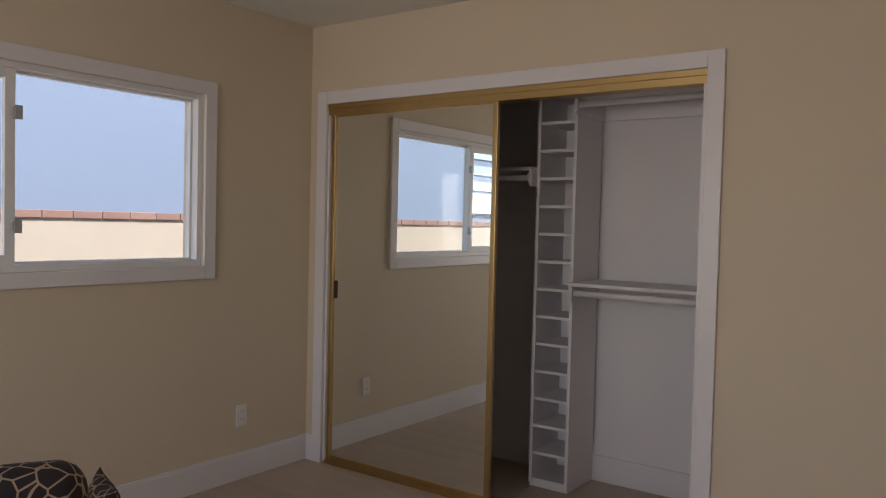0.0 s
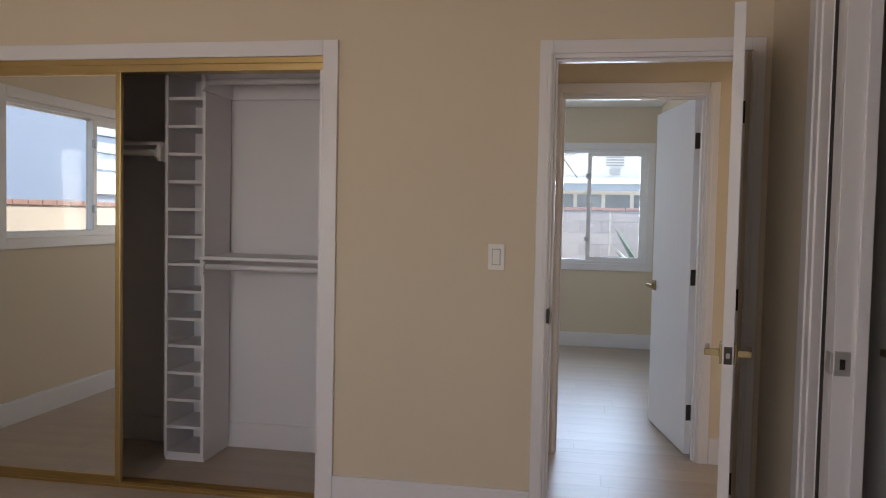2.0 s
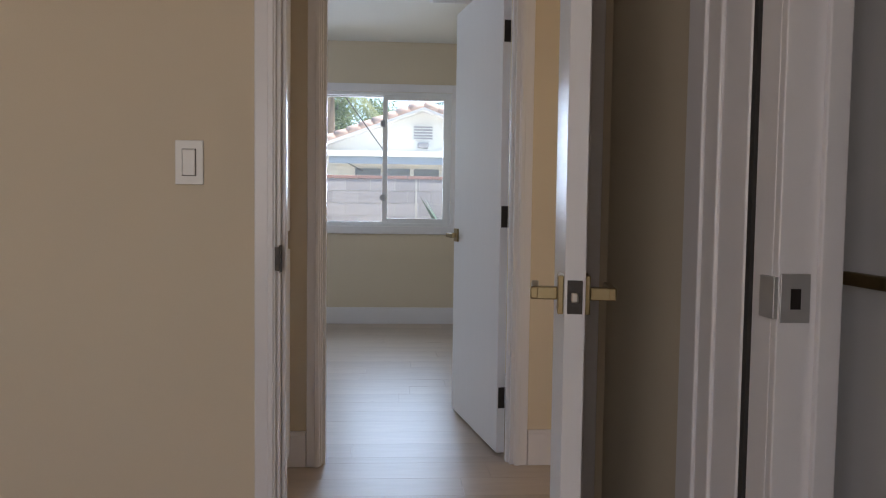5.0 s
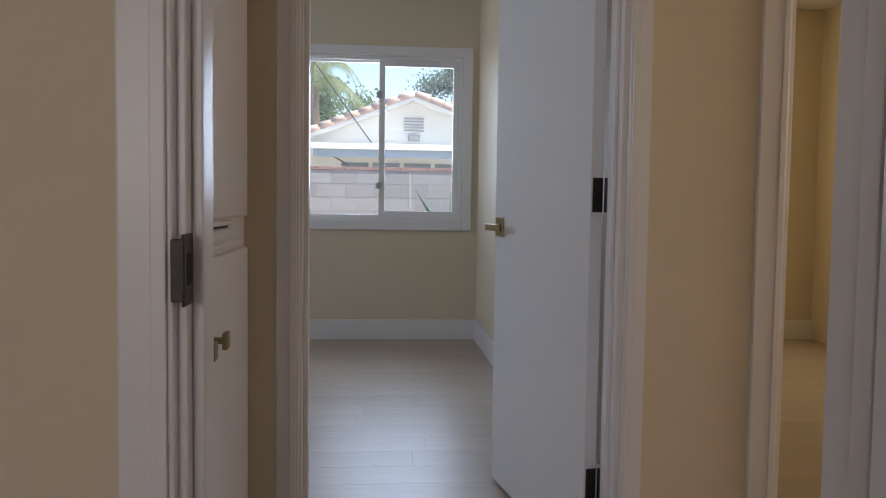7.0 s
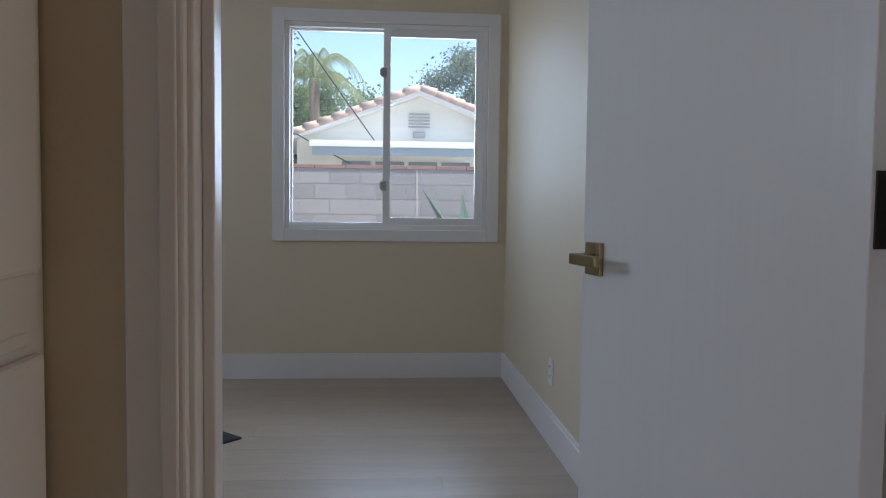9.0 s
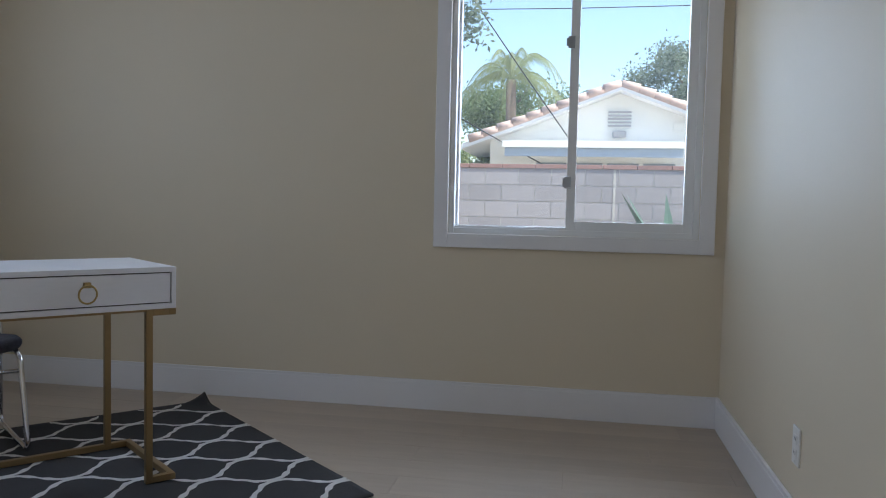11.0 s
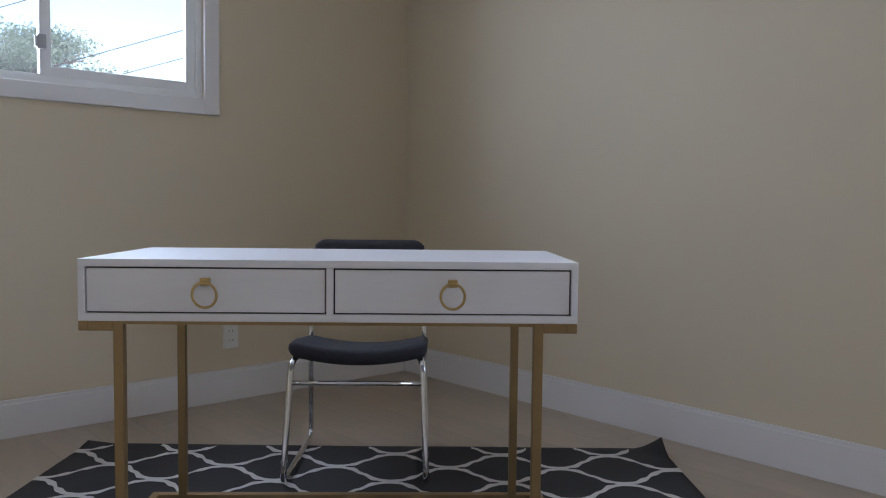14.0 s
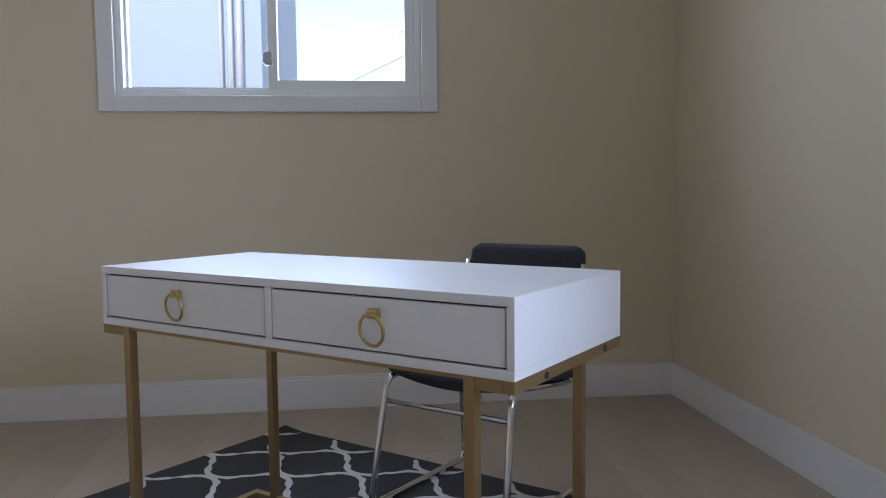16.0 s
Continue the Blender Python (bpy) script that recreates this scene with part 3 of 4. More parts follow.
for p, q, k in ((0.150, 0.600, 0.535), (0.606, 1.035, 0.645)):
    ld = part("lower_door", boxes((X, X + 0.013, p, q, 0.06, 0.886), bevel=0.005), TRIM, cab)
    bm = boxes((X + 0.013, X + 0.033, k - 0.006, k + 0.006, 0.727, 0.739), bevel=0.002)
    add_box(bm, X + 0.032, X + 0.042, k - 0.015, k + 0.015, 0.717, 0.749, bevel=0.003)
    part("knob", bm, BRASS, ld, "small square bronze knob")

# ---- wall plates, vent ----
def plate(name, m, label, category, outlet):
    """Local x along the wall, z up, y out of the wall."""
    p = thing(name, label, category, m)
    part("cover", boxes((-0.036, 0.036, 0.0, 0.006, -0.057, 0.057), bevel=0.002), PLATE, p)
    if outlet:
        for z in (-0.021, 0.021):
            s = part("socket", boxes((-0.017, 0.017, 0.006, 0.008, z - 0.014, z + 0.014), bevel=0.001), PLATE, p)
            part("slots", boxes((-0.008, -0.006, 0.008, 0.0085, z - 0.004, z + 0.006), (0.006, 0.008, 0.008, 0.0085, z - 0.004, z + 0.006)), GAP_SHADE, s)
    else:
        part("rim", boxes((-0.018, 0.018, 0.006, 0.007, -0.035, 0.035)), GAP_SHADE, p)
        part("rocker", boxes((-0.0165, 0.0165, 0.006, 0.011, -0.0335, 0.0335), bevel=0.002), PLATE, p)
    for z in (-0.047, 0.047):
        part("screw", tube([(0, 0.006, z), (0, 0.0075, z)], 0.003, 8), PLATE, p)


plate("light_switch", pose(-0.161, 0, 1.167, 0, 0, 180), "white rocker light switch on the cream wall", "light switch", False)
plate("wall_outlet", pose(-3.221, -0.477, 0.341, 0, 0, 270), "white wall outlet below the window", "outlet", True)
plate("wall_outlet", pose(0.997, 3.571, 0.31, 0, 0, 90), "white wall outlet above the baseboard", "outlet", True)
plate("wall_outlet", pose(-3.172, 3.819, 0.297, 0, 0, 270), "white wall outlet behind the desk", "outlet", True)
vent = thing("ceiling_vent", "small white louvred ceiling vent", "vent")
for row in ((0.61, 0.91, 3.31, 3.325), (0.61, 0.91, 3.435, 3.45), (0.61, 0.625, 3.325, 3.435), (0.895, 0.91, 3.325, 3.435)):
    part("frame", boxes((*row, CE - 0.012, CE)), TRIM, vent)
# Dark sheet behind the slats paints the shade inside the duct.
part("backing", boxes((0.625, 0.895, 3.325, 3.435, CE - 0.003, CE)), GAP_SHADE, vent)
for i in range(5):
    part("slat", boxes((0.625, 0.895, 3.332 + i * 0.021, 3.344 + i * 0.021, CE - 0.011, CE - 0.006)), TRIM, vent)


# ---- desk ----
DM = pose(-1.803, 2.76, 0.012, 0, 0, 49.7)
desk = thing("writing_desk", "white two-drawer desk on a gold steel frame", "desk", DM)
W, D, Z0, Z1 = 1.165, 0.49, 0.611, 0.756
part("desktop", boxes((0, W, 0, D, Z1 - 0.018, Z1), bevel=0.0012), DESKW, desk)
part("bottom_panel", boxes((0, W, 0, D, Z0, Z0 + 0.018), bevel=0.0012), DESKW, desk)
for p in ((0, 0.016), (W - 0.016, W)):
    part("side_panel", boxes((*p, 0, D, Z0 + 0.018, Z1 - 0.018), bevel=0.0012), DESKW, desk)
part("divider", boxes((W / 2 - 0.008, W / 2 + 0.008, 0, D - 0.02, Z0 + 0.018, Z1 - 0.018)), DESKW, desk)
part("back_panel", boxes((0.016, W - 0.016, D - 0.014, D, Z0 + 0.018, Z1 - 0.018)), DESKW, desk)
for p, q in ((0.016, W / 2 - 0.008), (W / 2 + 0.008, W - 0.016)):
    # Dark panel behind the drawer front carries the cavity's shade as colour.
    part("cavity_shade_panel", boxes((p, q, 0.012, 0.016, Z0 + 0.018, Z1 - 0.018)), GAP_SHADE, desk)
    df = part("drawer_front", boxes((p + 0.004, q - 0.004, 0.002, 0.012, Z0 + 0.022, Z1 - 0.022), bevel=0.001), DESKW, desk)
    c, z = (p + q) / 2, 0.688
    part("pull_mount", boxes((c - 0.011, c + 0.011, -0.014, 0.002, z + 0.008, z + 0.026), bevel=0.002), GOLD, df)
    part("pull_ring", tube([(c + 0.028 * math.cos(k * math.tau / 28), -0.014 - 0.004 * math.sin(k * math.tau / 28), z - 0.013 + 0.030 * math.sin(k * math.tau / 28)) for k in range(28)], 0.0032, 8, True), GOLD, df, "gold ring pull")
B = 0.023
for u, e in ((0.080, 0.0), (W - 0.080 - B, W - B)):
    fr = part("top_bar", boxes((e, e + B, 0.0, D, Z0 - B, Z0), bevel=0.0015), GOLDP, desk)
    part("foot_bar", boxes((e, e + B, 0.0, D, 0.0, B), bevel=0.0015), GOLDP, desk)
    a, b = (e + B, u) if e == 0 else (u + B, e)
    for v in (0.0, D - B):
        part("leg", boxes((u, u + B, v, v + B, 0.0, Z0), bevel=0.0015), GOLDP, desk)
        part("return_bar", boxes((a, b, v, v + B, Z0 - B, Z0 - 0.0005), bevel=0.0015), GOLDP, desk)
        part("return_bar", boxes((a, b, v, v + B, 0.0005, B), bevel=0.0015), GOLDP, desk)
    for v in (0.12, 0.40):
        x = e if e == 0 else e + B
        part("bolt", tube([(x - 0.002, v, Z0 - 0.012), (x + 0.002, v, Z0 - 0.012)], 0.007, 10), BRONZE, fr)
part("stretcher", boxes((0.080 + B, W - 0.080 - B, D - B, D, 0.0005, B), bevel=0.0015), GOLDP, desk)
part("apron_bar", boxes((0.080 + B, W - 0.080 - B, 0.004, 0.004 + B, Z0 - 0.008, Z0 - 0.0005)), GOLDP, desk)

# ---- chair ----
chair = thing("office_chair", "charcoal tweed chair on a chrome sled frame", "chair", pose(-1.874, 3.594, 0.012, 0, 0, 49))
HW = 0.215
for s in (-1, 1):
    x = s * HW
    path = rounded([(x * 0.90, 0.12, 0.392), (x * 0.98, 0.07, 0.388), (x * 1.05, 0.0, 0.011), (x * 1.0, 0.50, 0.011), (x * 0.98, 0.47, 0.40), (x * 0.98, 0.53, 0.70)], 0.04)
    part("side_tube", tube(path, 0.0105, 10), CHROME, chair, "bent chrome tube")
    part("seat_rail", tube([(x * 0.9, 0.12, 0.388), (x * 0.9, 0.46, 0.340)], 0.0095, 8), CHROME, chair)
part("front_rung", tube([(-HW * 1.0, 0.062, 0.315), (HW * 1.0, 0.062, 0.315)], 0.008, 8), CHROME, chair)
seat = pillow_block(-0.225, 0.225, 0.07, 0.50, 0.388, 0.438, 0.024, 6)
bmesh.ops.subdivide_edges(seat, edges=[e for e in seat.edges if e.calc_length() > 0.2], cuts=10, use_grid_fill=True)
for v in seat.verts:
    v.co.z += 0.62 * v.co.x ** 2 - 0.010 - 0.12 * max(0, (0.16 - v.co.y)) - 0.13 * (v.co.y - 0.07)
part("seat", seat, TWEED, chair)
back = pillow_block(-0.225, 0.225, 0.50, 0.545, 0.52, 0.755, 0.022)
for v in back.verts:
    v.co.y += 0.5 * (0.05 - v.co.x ** 2) + 0.14 * (v.co.z - 0.53)
    k = max(0, v.co.z - 0.68) / 0.075
    v.co.x *= 1 - 0.16 * k * k
part("backrest", back, TWEED, chair)

# ---- rug ----
RL, RD = 2.12, 1.525
rug = thing("area_rug", "charcoal rug with an ivory ogee trellis under the desk", "rug", pose(-1.74, 2.091, 0, 0, 0, 48.3))


def rug_height(x, y):
    z = 0.010 + 0.002 * noise.noise((x * 3, y * 3, 0.0))
    d = math.hypot(RL - x, RD - y)
    z += 0.045 * max(0, 1 - d / 0.10) ** 1.5
    d = math.hypot(x, RD - y)
    return z + 0.012 * max(0, 1 - d / 0.10)


def rug_sheet():
    bm = bmesh.new()
    nx, ny = 86, 62
    grid = [[bm.verts.new((RL * i / nx, RD * j / ny, rug_height(RL * i / nx, RD * j / ny))) for j in range(ny + 1)] for i in range(nx + 1)]
    for i in range(nx):
        for j in range(ny):
            bm.faces.new((grid[i][j], grid[i + 1][j], grid[i + 1][j + 1], grid[i][j + 1])).smooth = True
    edge = [e for e in bm.edges if e.is_boundary]
    low = bmesh.ops.extrude_edge_only(bm, edges=edge)["geom"]
    for v in low:
        if isinstance(v, bmesh.types.BMVert):
            v.co.z -= 0.008
    return bm


def rug_strands(cw, ch):
    """Wavy strands that run along the rug and touch in turn, with swollen middles."""
    bm = bmesh.new()
    steps = int(RL / 0.008)
    n = int(RD / (ch / 2)) + 2
    for k in range(-2, n):
        row = []
        for i in range(steps + 1):
            x = RL * i / steps
            a = math.tau * (x - 0.197) / cw
            slope = math.sin(a) ** 2
            y = 0.028 + (k + 0.5) * ch / 2 + (-1) ** k * ((ch / 4 - 0.007) * math.cos(a) * (1.2 - 0.2 * math.cos(a) ** 2) + 0.0045 * slope * math.sin(a * 8))
            w = 0.0105 + 0.0045 * slope + 0.0045 * slope * math.cos(a * 6)
            if 0.004 < y - w and y + w < RD - 0.004:
                z = rug_height(x, y) + 0.0022
                row.append((bm.verts.new((x, y - w, z)), bm.verts.new((x, y + w, z))))
            else:
                row.append(None)
        for p, q in zip(row, row[1:]):
            if p and q:
                bm.faces.new((p[0], q[0], q[1], p[1]))
    return bm


part("base_cloth", rug_sheet(), RUG, rug)
part("trellis_pattern", rug_strands(0.378, 0.28), RUGW, rug, "ivory yarn trellis lines")

# ---- bedroom armchair with a pillow ----
arm = thing("accent_chair", "armchair in dark spotted velvet", "armchair", pose(-1.99, -2.44, 0, 0, 0, 238.5))
bk = pillow_block(-0.36, 0.36, -0.02, 0.12, 0.28, 0.835, 0.06, 5)
for v in bk.verts:
    v.co.y -= 0.18 * (v.co.z - 0.3) * -0.6
    v.co.z -= 0.28 * v.co.x ** 2
part("backrest", bk, PRINT, arm)
part("seat", pillow_block(-0.33, 0.33, -0.62, -0.02, 0.18, 0.34, 0.05), PRINT, arm)
for s in (-1, 1):
    part("armrest", pillow_block(min(s * 0.33, s * 0.42), max(s * 0.33, s * 0.42), -0.60, 0.02, 0.16, 0.50, 0.04), PRINT, arm)
    for y in (-0.56, -0.02):
        part("leg", tube([(s * 0.33, y, 0.0), (s * 0.33, y, 0.22)], [0.014, 0.024], 10), WOODLEG, arm)


def cushion(w, thick):
    """A square cushion with pinched, pointed corners; local x and z across, y through."""
    bm = bmesh.new()
    n = 16
    for side in (-1, 1):
        g = []
        for i in range(n + 1):
            row = []
            for j in range(n + 1):
                u, v = i / n * 2 - 1, j / n * 2 - 1
                pinch = 1 - 0.13 * ((1 - u * u) * v * v + (1 - v * v) * u * u)
                t = thick * ((1 - u * u) * (1 - v * v)) ** 0.4
                row.append(bm.verts.new((u * w * pinch, side * t, v * w * pinch)))
            g.append(row)
        for i in range(n):
            for j in range(n):
                bm.faces.new((g[i][j], g[i + 1][j], g[i + 1][j + 1], g[i][j + 1])).smooth = True
    bmesh.ops.remove_doubles(bm, verts=bm.verts[:], dist=1e-4)
    return bm


tagged(new("throw_pillow", mesh_of("throw_pillow", cushion(0.13, 0.05), PRINT)), "spotted velvet throw pillow on the armchair seat", "pillow").matrix_world = pose(-2.14, -1.91, 0.468, 12, 0, 160)


# ---- outside ----
setting("ground", boxes((-400, 400, -400, 400, -0.6, -0.25)), SOIL, "dry yard ground reaching the horizon", "ground")


def block_fence(y, x0, x1, top):
    f = thing("block_fence", "grey concrete block garden wall with a red cap", "garden wall")
    part("mortar_core", boxes((x0, x1, y + 0.006, y + 0.14, -0.3, top - 0.05)), MORTAR, f)
    me = mesh_of("block", boxes((0.005, 0.395, 0.0, 0.15, 0.005, 0.195)), BLOCK)
    cap = mesh_of("cap_block", boxes((0.004, 0.396, -0.012, 0.165, 0.0, 0.05), bevel=0.004), CAP)
    rows, cols = 5, int((x1 - x0) / 0.4)
    for r in range(rows + 1):
        for c in range(cols):
            ob = new("cap_block" if r == rows else "block", cap if r == rows else me)
            ob.parent = f
            ob.location = (x0 + c * 0.4 + (0.2 if r % 2 else 0), y, top - 0.05 - 0.2 * (rows - r))
    part("lower_courses", boxes((x0, x1, y, y + 0.15, -0.3, top - 0.052 - 0.2 * rows)), BLOCK, f)
    part("pier", boxes((0.73, 0.76, y - 0.004, y + 0.1, -0.3, top - 0.05)), MORTAR, f)


block_fence(10.6, -8.0, 8.0, 1.53)
lf = thing("garden_wall", "beige block garden wall with a red brick cap", "garden wall")
part("wall", boxes((-5.45, -5.3, -9, 10.6, -0.3, 1.36)), BEIGE, lf)
capm = mesh_of("cap_brick", boxes((-0.09, 0.09, 0.004, 0.216, 0, 0.055), bevel=0.004), CAP)
for i in range(52):
    ob = new("cap_brick", capm)
    ob.parent, ob.location = lf, (-5.375, -6 + i * 0.22, 1.36)

nb = thing("neighbour_building", "tall pale blue stucco building beside the garden wall", "house")
part("wall", boxes((-12, -7.0, -14, 2.62, -0.3, 6.2)), BLUESTUCCO, nb)
part("parapet", boxes((-12.1, -6.9, -14.1, 2.72, 6.2, 6.4)), STUCCO, nb)
for y in (-8.02, -11.6):
    wd = part("window", boxes((-7.03, -6.97, y, y + 0.06, 1.82, 3.3), (-7.03, -6.97, y + 0.84, y + 0.9, 1.82, 3.3), (-7.03, -6.97, y + 0.06, y + 0.84, 3.24, 3.3), (-7.03, -6.96, y + 0.06, y + 0.84, 1.82, 1.88)), VINYL, nb)
    part("pane", boxes((-7.02, -7.004, y + 0.06, y + 0.84, 1.88, 3.24)), DARKWIN, wd)
    part("sill_board", boxes((-7.02, -6.95, y - 0.05, y + 0.95, 1.56, 1.815)), VINYL, wd)
    for i in range(5):
        part("louvre", boxes((-7.0, -6.985, y + 0.06, y + 0.84, 1.93 + i * 0.26, 2.08 + i * 0.26)), AWN, wd)
for i, y in enumerate((2.27, 2.32, 2.36, 2.41)):
    part("conduit", tube([(-6.97, y, 0.0), (-6.97, y + 0.03 * (i % 2), 3.0), (-6.97, y - 0.03, 6.0)], 0.016 if i < 3 else 0.03, 8), GREYPOLE, nb)

# gable house behind the block wall
gh = thing("gable_house", "white stucco house with a clay tile gable roof", "house")
HY, AX, AZ, HWD, EZ = 18.0, 1.13, 3.55, 2.73, 2.42
bm = bmesh.new()
prof = [(AX - HWD, -0.3), (AX + HWD + 2.0, -0.3), (AX + HWD + 2.0, EZ - 0.55), (AX, AZ - 0.10), (AX - HWD, EZ + 0.02)]
fr_ = [bm.verts.new((x, HY, z)) for x, z in prof]
bk_ = [bm.verts.new((x, HY + 8, z)) for x, z in prof]
bm.faces.new(fr_)
bm.faces.new(bk_[::-1])
for i in range(5):
    bm.faces.new((fr_[i], bk_[i], bk_[(i + 1) % 5], fr_[(i + 1) % 5]))
part("wall", bm, STUCCO, gh)
for s, run in ((-1, 3.3), (1, 5.6)):
    slope = 0.375
    bm = bmesh.new()
    pts = [(AX, AZ - 0.09), (AX + s * run, AZ - 0.09 - slope * run), (AX + s * run, AZ + 0.02 - slope * run), (AX, AZ + 0.02)]
    a = [bm.verts.new((x, HY - 0.45, z)) for x, z in pts]
    b = [bm.verts.new((x, HY + 8.3, z)) for x, z in pts]
    bm.faces.new(a), bm.faces.new(b)
    for i in range(4):
        bm.faces.new((a[i], a[(i + 1) % 4], b[(i + 1) % 4], b[i]))
    rf = part("roof", bm, TRIM, gh, "white fascia under clay tiles")
    for i in range(int(run / 0.31)):
        x0 = AX + s * (i * 0.31)
        tl = tube([(x0, HY - 0.40, AZ + 0.04 - slope * i * 0.31), (x0 + s * 0.36, HY - 0.40, AZ + 0.07 - slope * (i * 0.31 + 0.36))], [0.085, 0.105], 8)
        part("ridge_tile", tl, TILE, rf)
    part("tile_field", boxes((0, run, 0, 8.6, 0, 0.05), m=pose(AX, HY - 0.36, AZ + 0.03) @ Matrix.Rotation(0 if s > 0 else math.pi, 4, "Z") @ Matrix.Translation((0, 0 if s > 0 else -8.6, 0)) @ Matrix.Rotation(math.atan(slope), 4, "Y")), TILE, rf)
gv = part("gable_vent", boxes((AX - 0.27, AX + 0.27, HY - 0.03, HY, 2.72, 3.12)), STUCCO, gh)
for i in range(5):
    part("slat", boxes((AX - 0.24, AX + 0.24, HY - 0.05, HY - 0.03, 2.75 + i * 0.072, 2.79 + i * 0.072)), GREYPOLE, gv)
part("floodlight", boxes((AX - 0.14, AX + 0.14, HY - 0.15, HY, 2.52, 2.66), bevel=0.03), GREYPOLE, gh)
part("junction_box", boxes((AX + 1.1, AX + 1.35, HY - 0.04, HY, 2.66, 2.84)), STUCCO, gh)
aw = part("awning_case", boxes((-1.25, 2.4, HY - 0.9, HY, 2.30, 2.38), (-1.25, 2.4, HY - 0.92, HY - 0.88, 2.24, 2.32)), STUCCO, gh, "white awning case")
part("awning_cloth", boxes((-1.2, 2.35, HY - 0.86, HY - 0.84, 2.06, 2.25)), AWN, aw, "blue grey striped valance")
for i in range(4):
    part("window", boxes((-0.6 + i * 0.75, 0.05 + i * 0.75, HY - 0.03, HY, 0.6, 1.98)), DARKWIN, gh)
part("window", boxes((2.5, 2.75, HY - 0.03, HY, 1.75, 2.1)), DARKWIN, gh)


def leaves(center, radii, count, size, seed, lean=0.0):
    """Many small leaf quads in a few overlapping uneven clumps."""
    rng = np.random.default_rng(seed)
    clumps = rng.normal(0, 0.52, (26, 3))
    vs, fs = [], []
    for k in range(count):
        c = clumps[k % 26] * radii
        p = np.array(center) + c + rng.normal(0, 0.19, 3) * radii
        u = rng.normal(0, 1, 3)
        u /= np.linalg.norm(u)
        v = np.cross(u, rng.normal(0, 1, 3))
        v /= np.linalg.norm(v)
        s = size * rng.uniform(0.6, 1.3)
        i = len(vs)
        vs += [tuple(p - u * s), tuple(p + v * s * 0.5), tuple(p + u * s), tuple(p - v * s * 0.5)]
        fs.append((i, i + 1, i + 2, i + 3))
    return vs, fs


def tree(base, top, radii, count, size, seed, mat, label):
    t = thing("tree", label, "tree", pose(*base))
    h = top - radii[2]
    part("trunk", tube([(0, 0, -0.3), (0.05, 0, h * 0.5), (0.0, 0.05, h)], [0.22, 0.16, 0.10], 10), BARK, t)
    rng = np.random.default_rng(seed + 9)
    for i in range(7):
        a = i * math.tau / 7 + rng.uniform(-0.3, 0.3)
        part("limb", tube([(0, 0.02, h * 0.72), (math.cos(a) * radii[0] * 0.35, math.sin(a) * radii[1] * 0.35, h), (math.cos(a) * radii[0] * 0.7, math.sin(a) * radii[1] * 0.7, h + radii[2] * rng.uniform(0, 0.6))], [0.09, 0.06, 0.02], 7), BARK, t)
    vs, fs = leaves((0, 0, h), np.array(radii), count, size, seed)
    me = bpy.data.meshes.new("crown")
    me.from_pydata(vs, [], fs)
    me.materials.append(mat)
    ob = new("crown", me)
    ob.parent = t


tree((-2.6, 31, -0.25), 6.3, (2.0, 2.0, 1.3), 15000, 0.075, 1, LEAF, "rounded leafy green garden tree behind the house")
tree((4.5, 30, -0.25), 6.7, (1.7, 1.8, 1.3), 15000, 0.07, 2, LEAFD, "grey-green leafy tree behind the tile roof")
tree((-2.9, 14.5, -0.25), 5.9, (0.75, 0.9, 1.2), 9000, 0.055, 3, LEAFD, "tall dark bluish conifer-like tree")
tree((-26.1, 8.6, -0.25), 6.3, (2.0, 2.3, 0.9), 26000, 0.055, 4, LEAFD, "broad leafy tree beyond the garden wall")
tree((-2.6, 20.5, -0.25), 2.6, (0.8, 0.8, 0.6), 5000, 0.06, 6, FROND, "bright yellow-green shrub beside the house")

palm = thing("palm_tree", "queen palm with drooping feathery fronds", "palm tree", pose(-1.9, 26, -0.25))
part("trunk", tube([(0, 0, -0.2), (0.06, 0, 2.2), (0, 0, 5.3)], [0.22, 0.18, 0.16], 10), BARK, palm)
rng = np.random.default_rng(5)
for i in range(18):
    a, up_ = i * 2.4, rng.uniform(0.4, 1.45)
    length = rng.uniform(2.0, 2.8)
    spine = [Vector((math.cos(a) * length * s * (0.9 - 0.2 * up_), math.sin(a) * length * s * (0.9 - 0.2 * up_), 5.3 + up_ * 2.6 * s - (1.5 + 1.6 * up_) * s * s)) for s in np.linspace(0, 1, 14)]
    bm = tube(spine, [0.03 - 0.0018 * k for k in range(14)], 5)
    for k in range(2, 14):
        for side in (-1, 1):
            for q in range(6):
                p = spine[k - 1].lerp(spine[k], q / 6)
                d = (spine[k] - spine[k - 1]).normalized()
                w = d.cross(Vector((0, 0, 1))).normalized() * side
                ln = 0.46 * (1 - 0.4 * abs(k / 14 - 0.4))
                tip = p + w * ln * 0.75 + d * 0.2 + Vector((0, 0, -ln * rng.uniform(0.5, 0.9)))
                bm.faces.new([bm.verts.new(p), bm.verts.new(p + d * 0.018), bm.verts.new(tip)])
    part("frond", bm, FROND, palm)

agave = thing("yard_plant", "spiky blue-green plant against the block wall", "plant", pose(1.38, 9.9, -0.25))
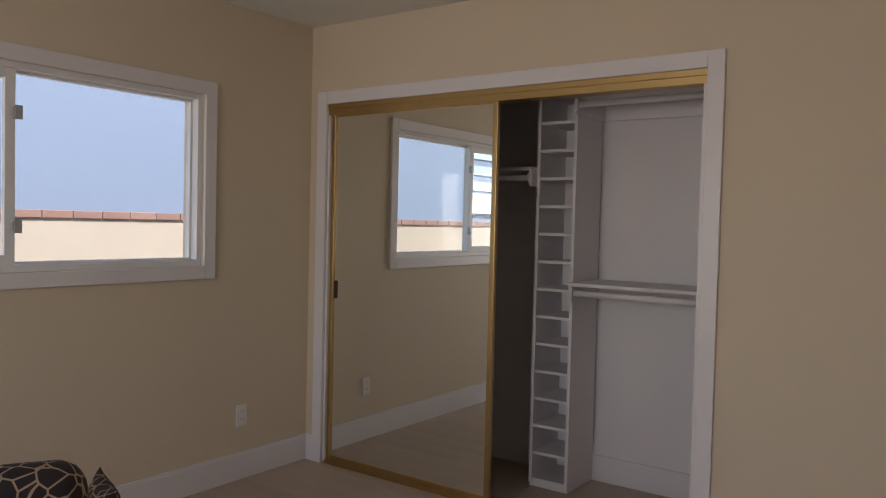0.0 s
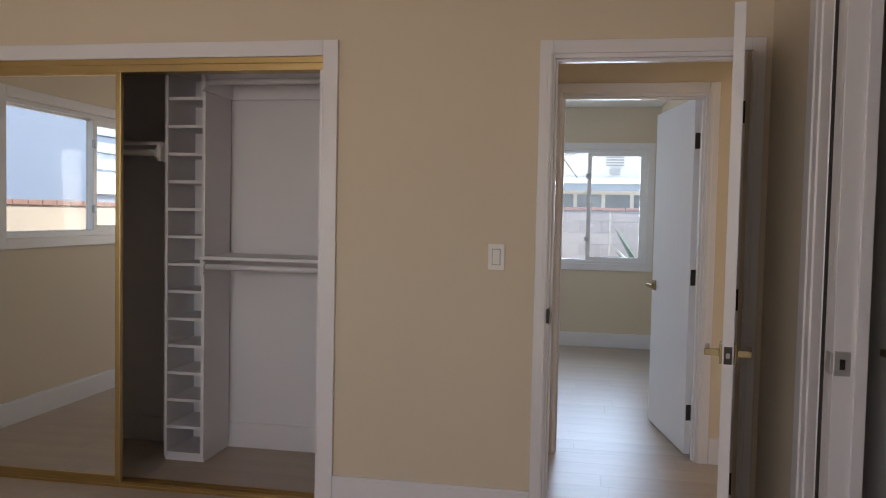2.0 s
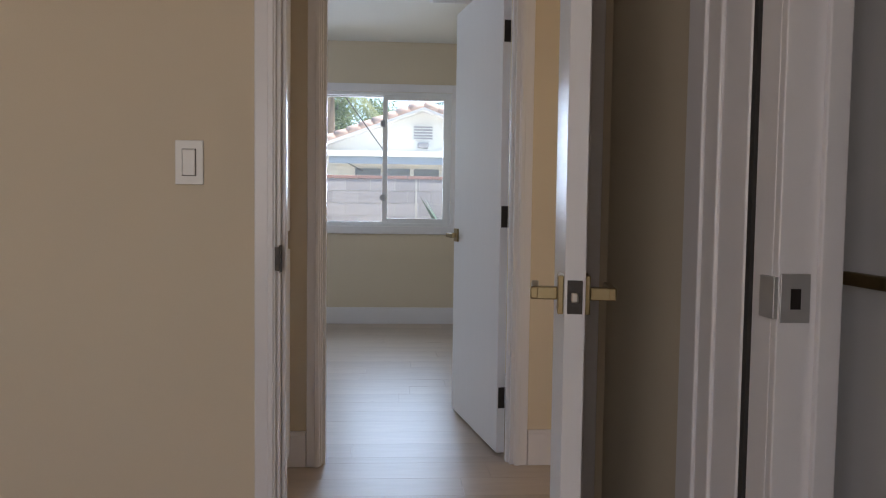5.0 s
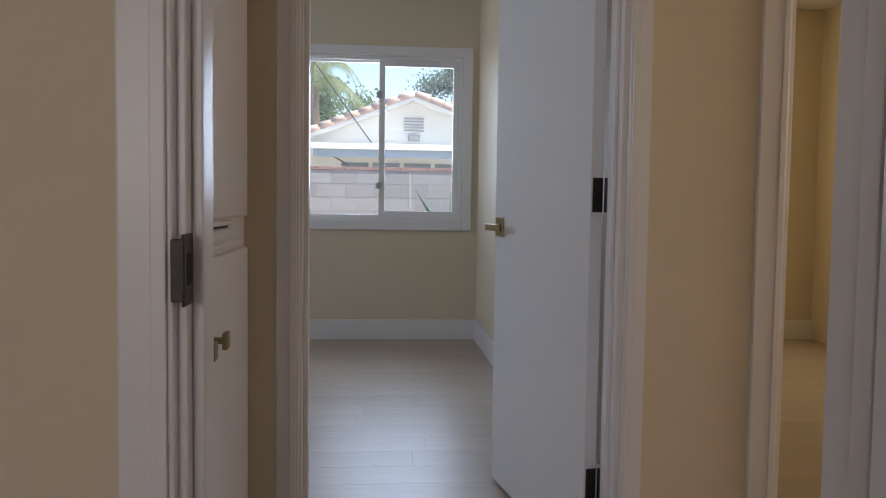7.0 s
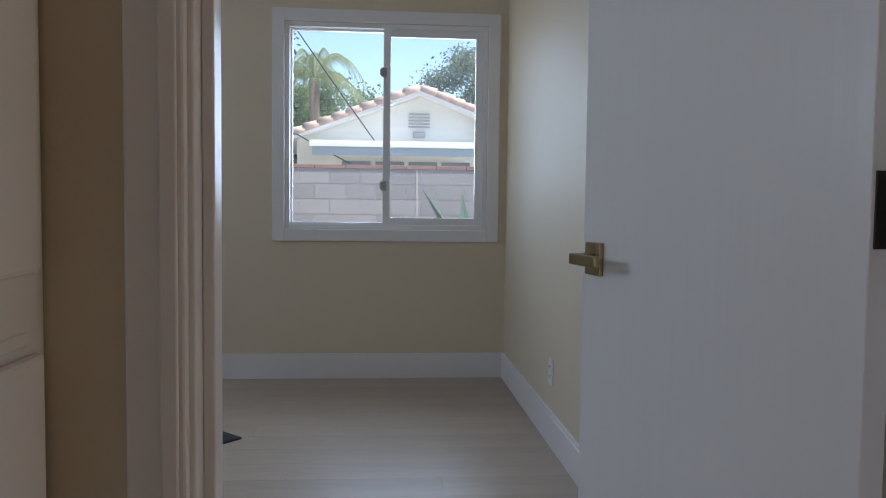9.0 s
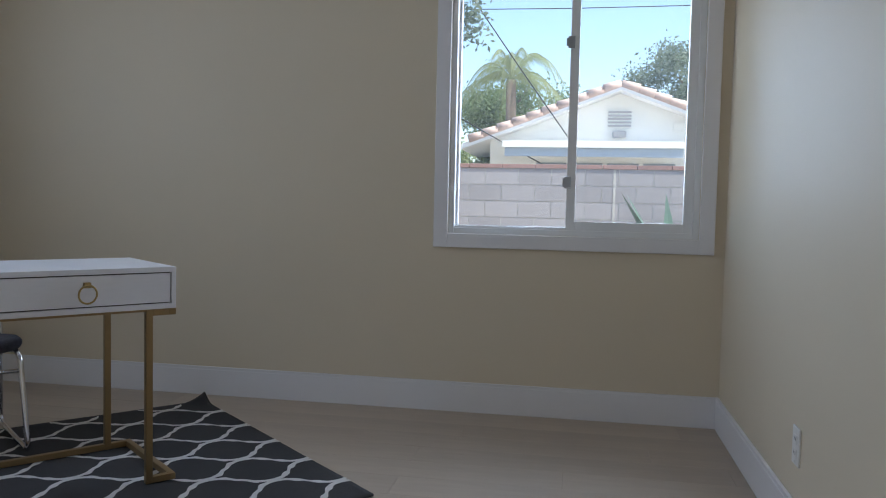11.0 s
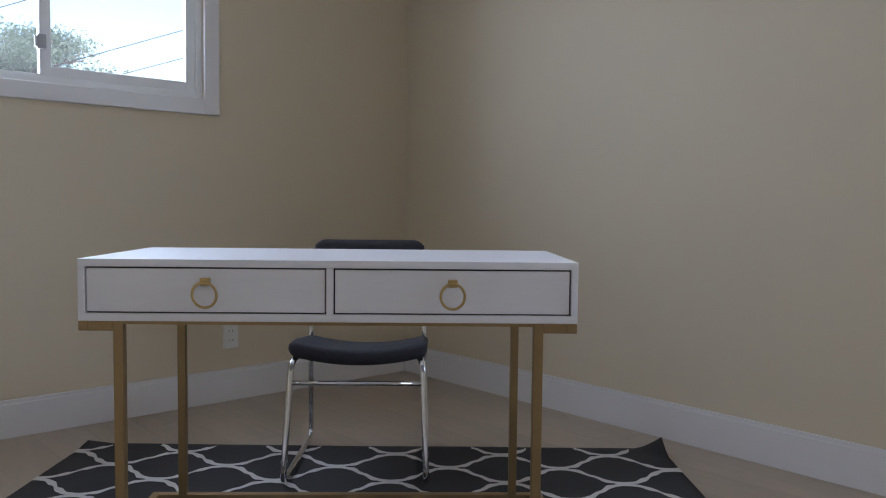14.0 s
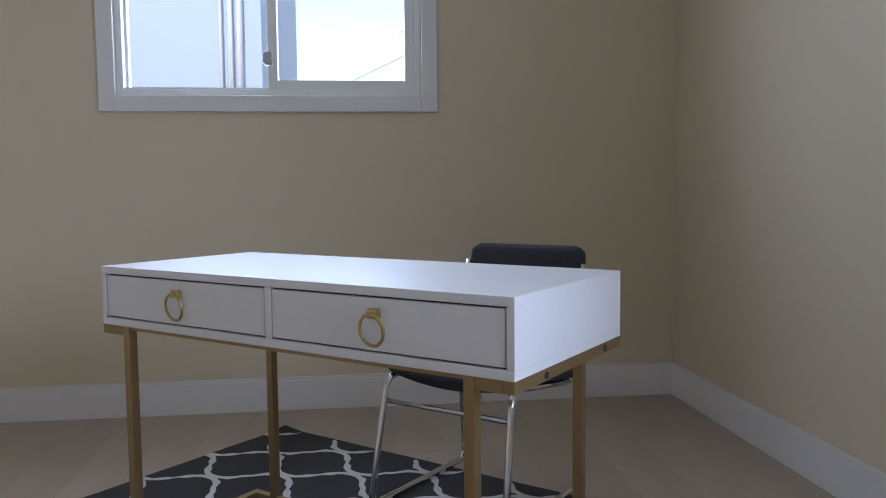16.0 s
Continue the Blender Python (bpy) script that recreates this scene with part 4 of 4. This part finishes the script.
for i in range(15):
    a, l_ = i * 2.4, 0.5 + 0.2 * math.sin(i * 1.7)
    tip = Vector((math.cos(a) * l_, math.sin(a) * l_ * 0.5, 1.2 + 0.25 * math.cos(i * 2.1)))
    side = Vector((-math.sin(a), math.cos(a), 0)) * 0.075
    bm = bmesh.new()
    mid_ = tip * 0.5 + Vector((0, 0, 0.25))
    q = [bm.verts.new(v) for v in (side * 0.5, mid_ + side, tip, mid_ - side, -side * 0.5, mid_ + Vector((0, 0, -0.03)))]
    for tri in ((0, 1, 5), (1, 2, 5), (2, 3, 5), (3, 4, 5), (0, 5, 4)):
        bm.faces.new([q[t_] for t_ in tri])
    part("leaf", bm, AGAVE, agave)

for p, q, sag in (((-14, 24, 7.3), (14, 22, 6.7), 0.5), ((-2.9, 16, 6.6), (0.3, 17.8, 2.2), 0.05), ((-4.5, 16, 4.2), (-0.4, 17.6, 1.9), 0.05), ((-23, 2.0, 3.47), (-23, 20, 12.2), 0.02), ((-23, 7.0, 4.0), (-23, 24, 11.2), 0.02), ((-23, 7.0, 3.35), (-23, 24, 9.93), 0.02)):
    a, b = Vector(p), Vector(q)
    tagged(new("power_line", mesh_of("power_line", tube([a.lerp(b, k / 10) - Vector((0, 0, sag * 4 * (k / 10) * (1 - k / 10))) for k in range(11)], 0.014, 5), WIRE)), "thin black overhead cable", "cable", group="overhead cables")
pole = thing("utility_pole", "pale grey utility pole with a cross arm", "utility pole", pose(-29.5, 7.17, -0.25))
part("post", tube([(0, 0, 0), (0, 0, 7.4)], [0.16, 0.12], 10), GREYPOLE, pole)
part("cross_arm", boxes((-0.06, 0.06, -0.7, 0.7, 7.0, 7.1)), GREYPOLE, pole)
post = tagged(new("concrete_post", mesh_of("concrete_post", tube([(-17.9, 11.15, -0.3), (-17.9, 11.15, 5.12)], [0.10, 0.09], 10), GREYPOLE)), "pale grey post standing in the yard", "post")

# ---- floor planks ----
def plank_floor(x0, x1, y0, y1, seed):
    rnd = random.Random(seed)
    w, ln, gap = 0.182, 1.22, 0.0005
    y = y0
    while y < y1 - 0.01:
        ye = min(y + w, y1)
        x = x0 - rnd.random() * ln
        while x < x1:
            a, b = max(x, x0), min(x + ln, x1)
            if b - a > 0.03:
                ob = new("plank", mesh_of("plank", boxes((-(b - a) / 2 + gap, (b - a) / 2 - gap, -(ye - y) / 2 + gap, (ye - y) / 2 - gap, -0.008, 0)), PLANK))
                ob.parent, ob.location = floor, ((a + b) / 2, (y + ye) / 2, 0)
            x += ln
        y = ye


plank_floor(-3.221, 0.945, -5.2, 0.0, 1)
plank_floor(-3.221, 3.6, 0.0, 1.165, 2)
plank_floor(-3.172, 0.997, 1.165, 4.85, 3)
plank_floor(1.097, 3.6, 1.165, 4.85, 4)
plank_floor(1.015, 3.6, -2.5, 0.0, 5)
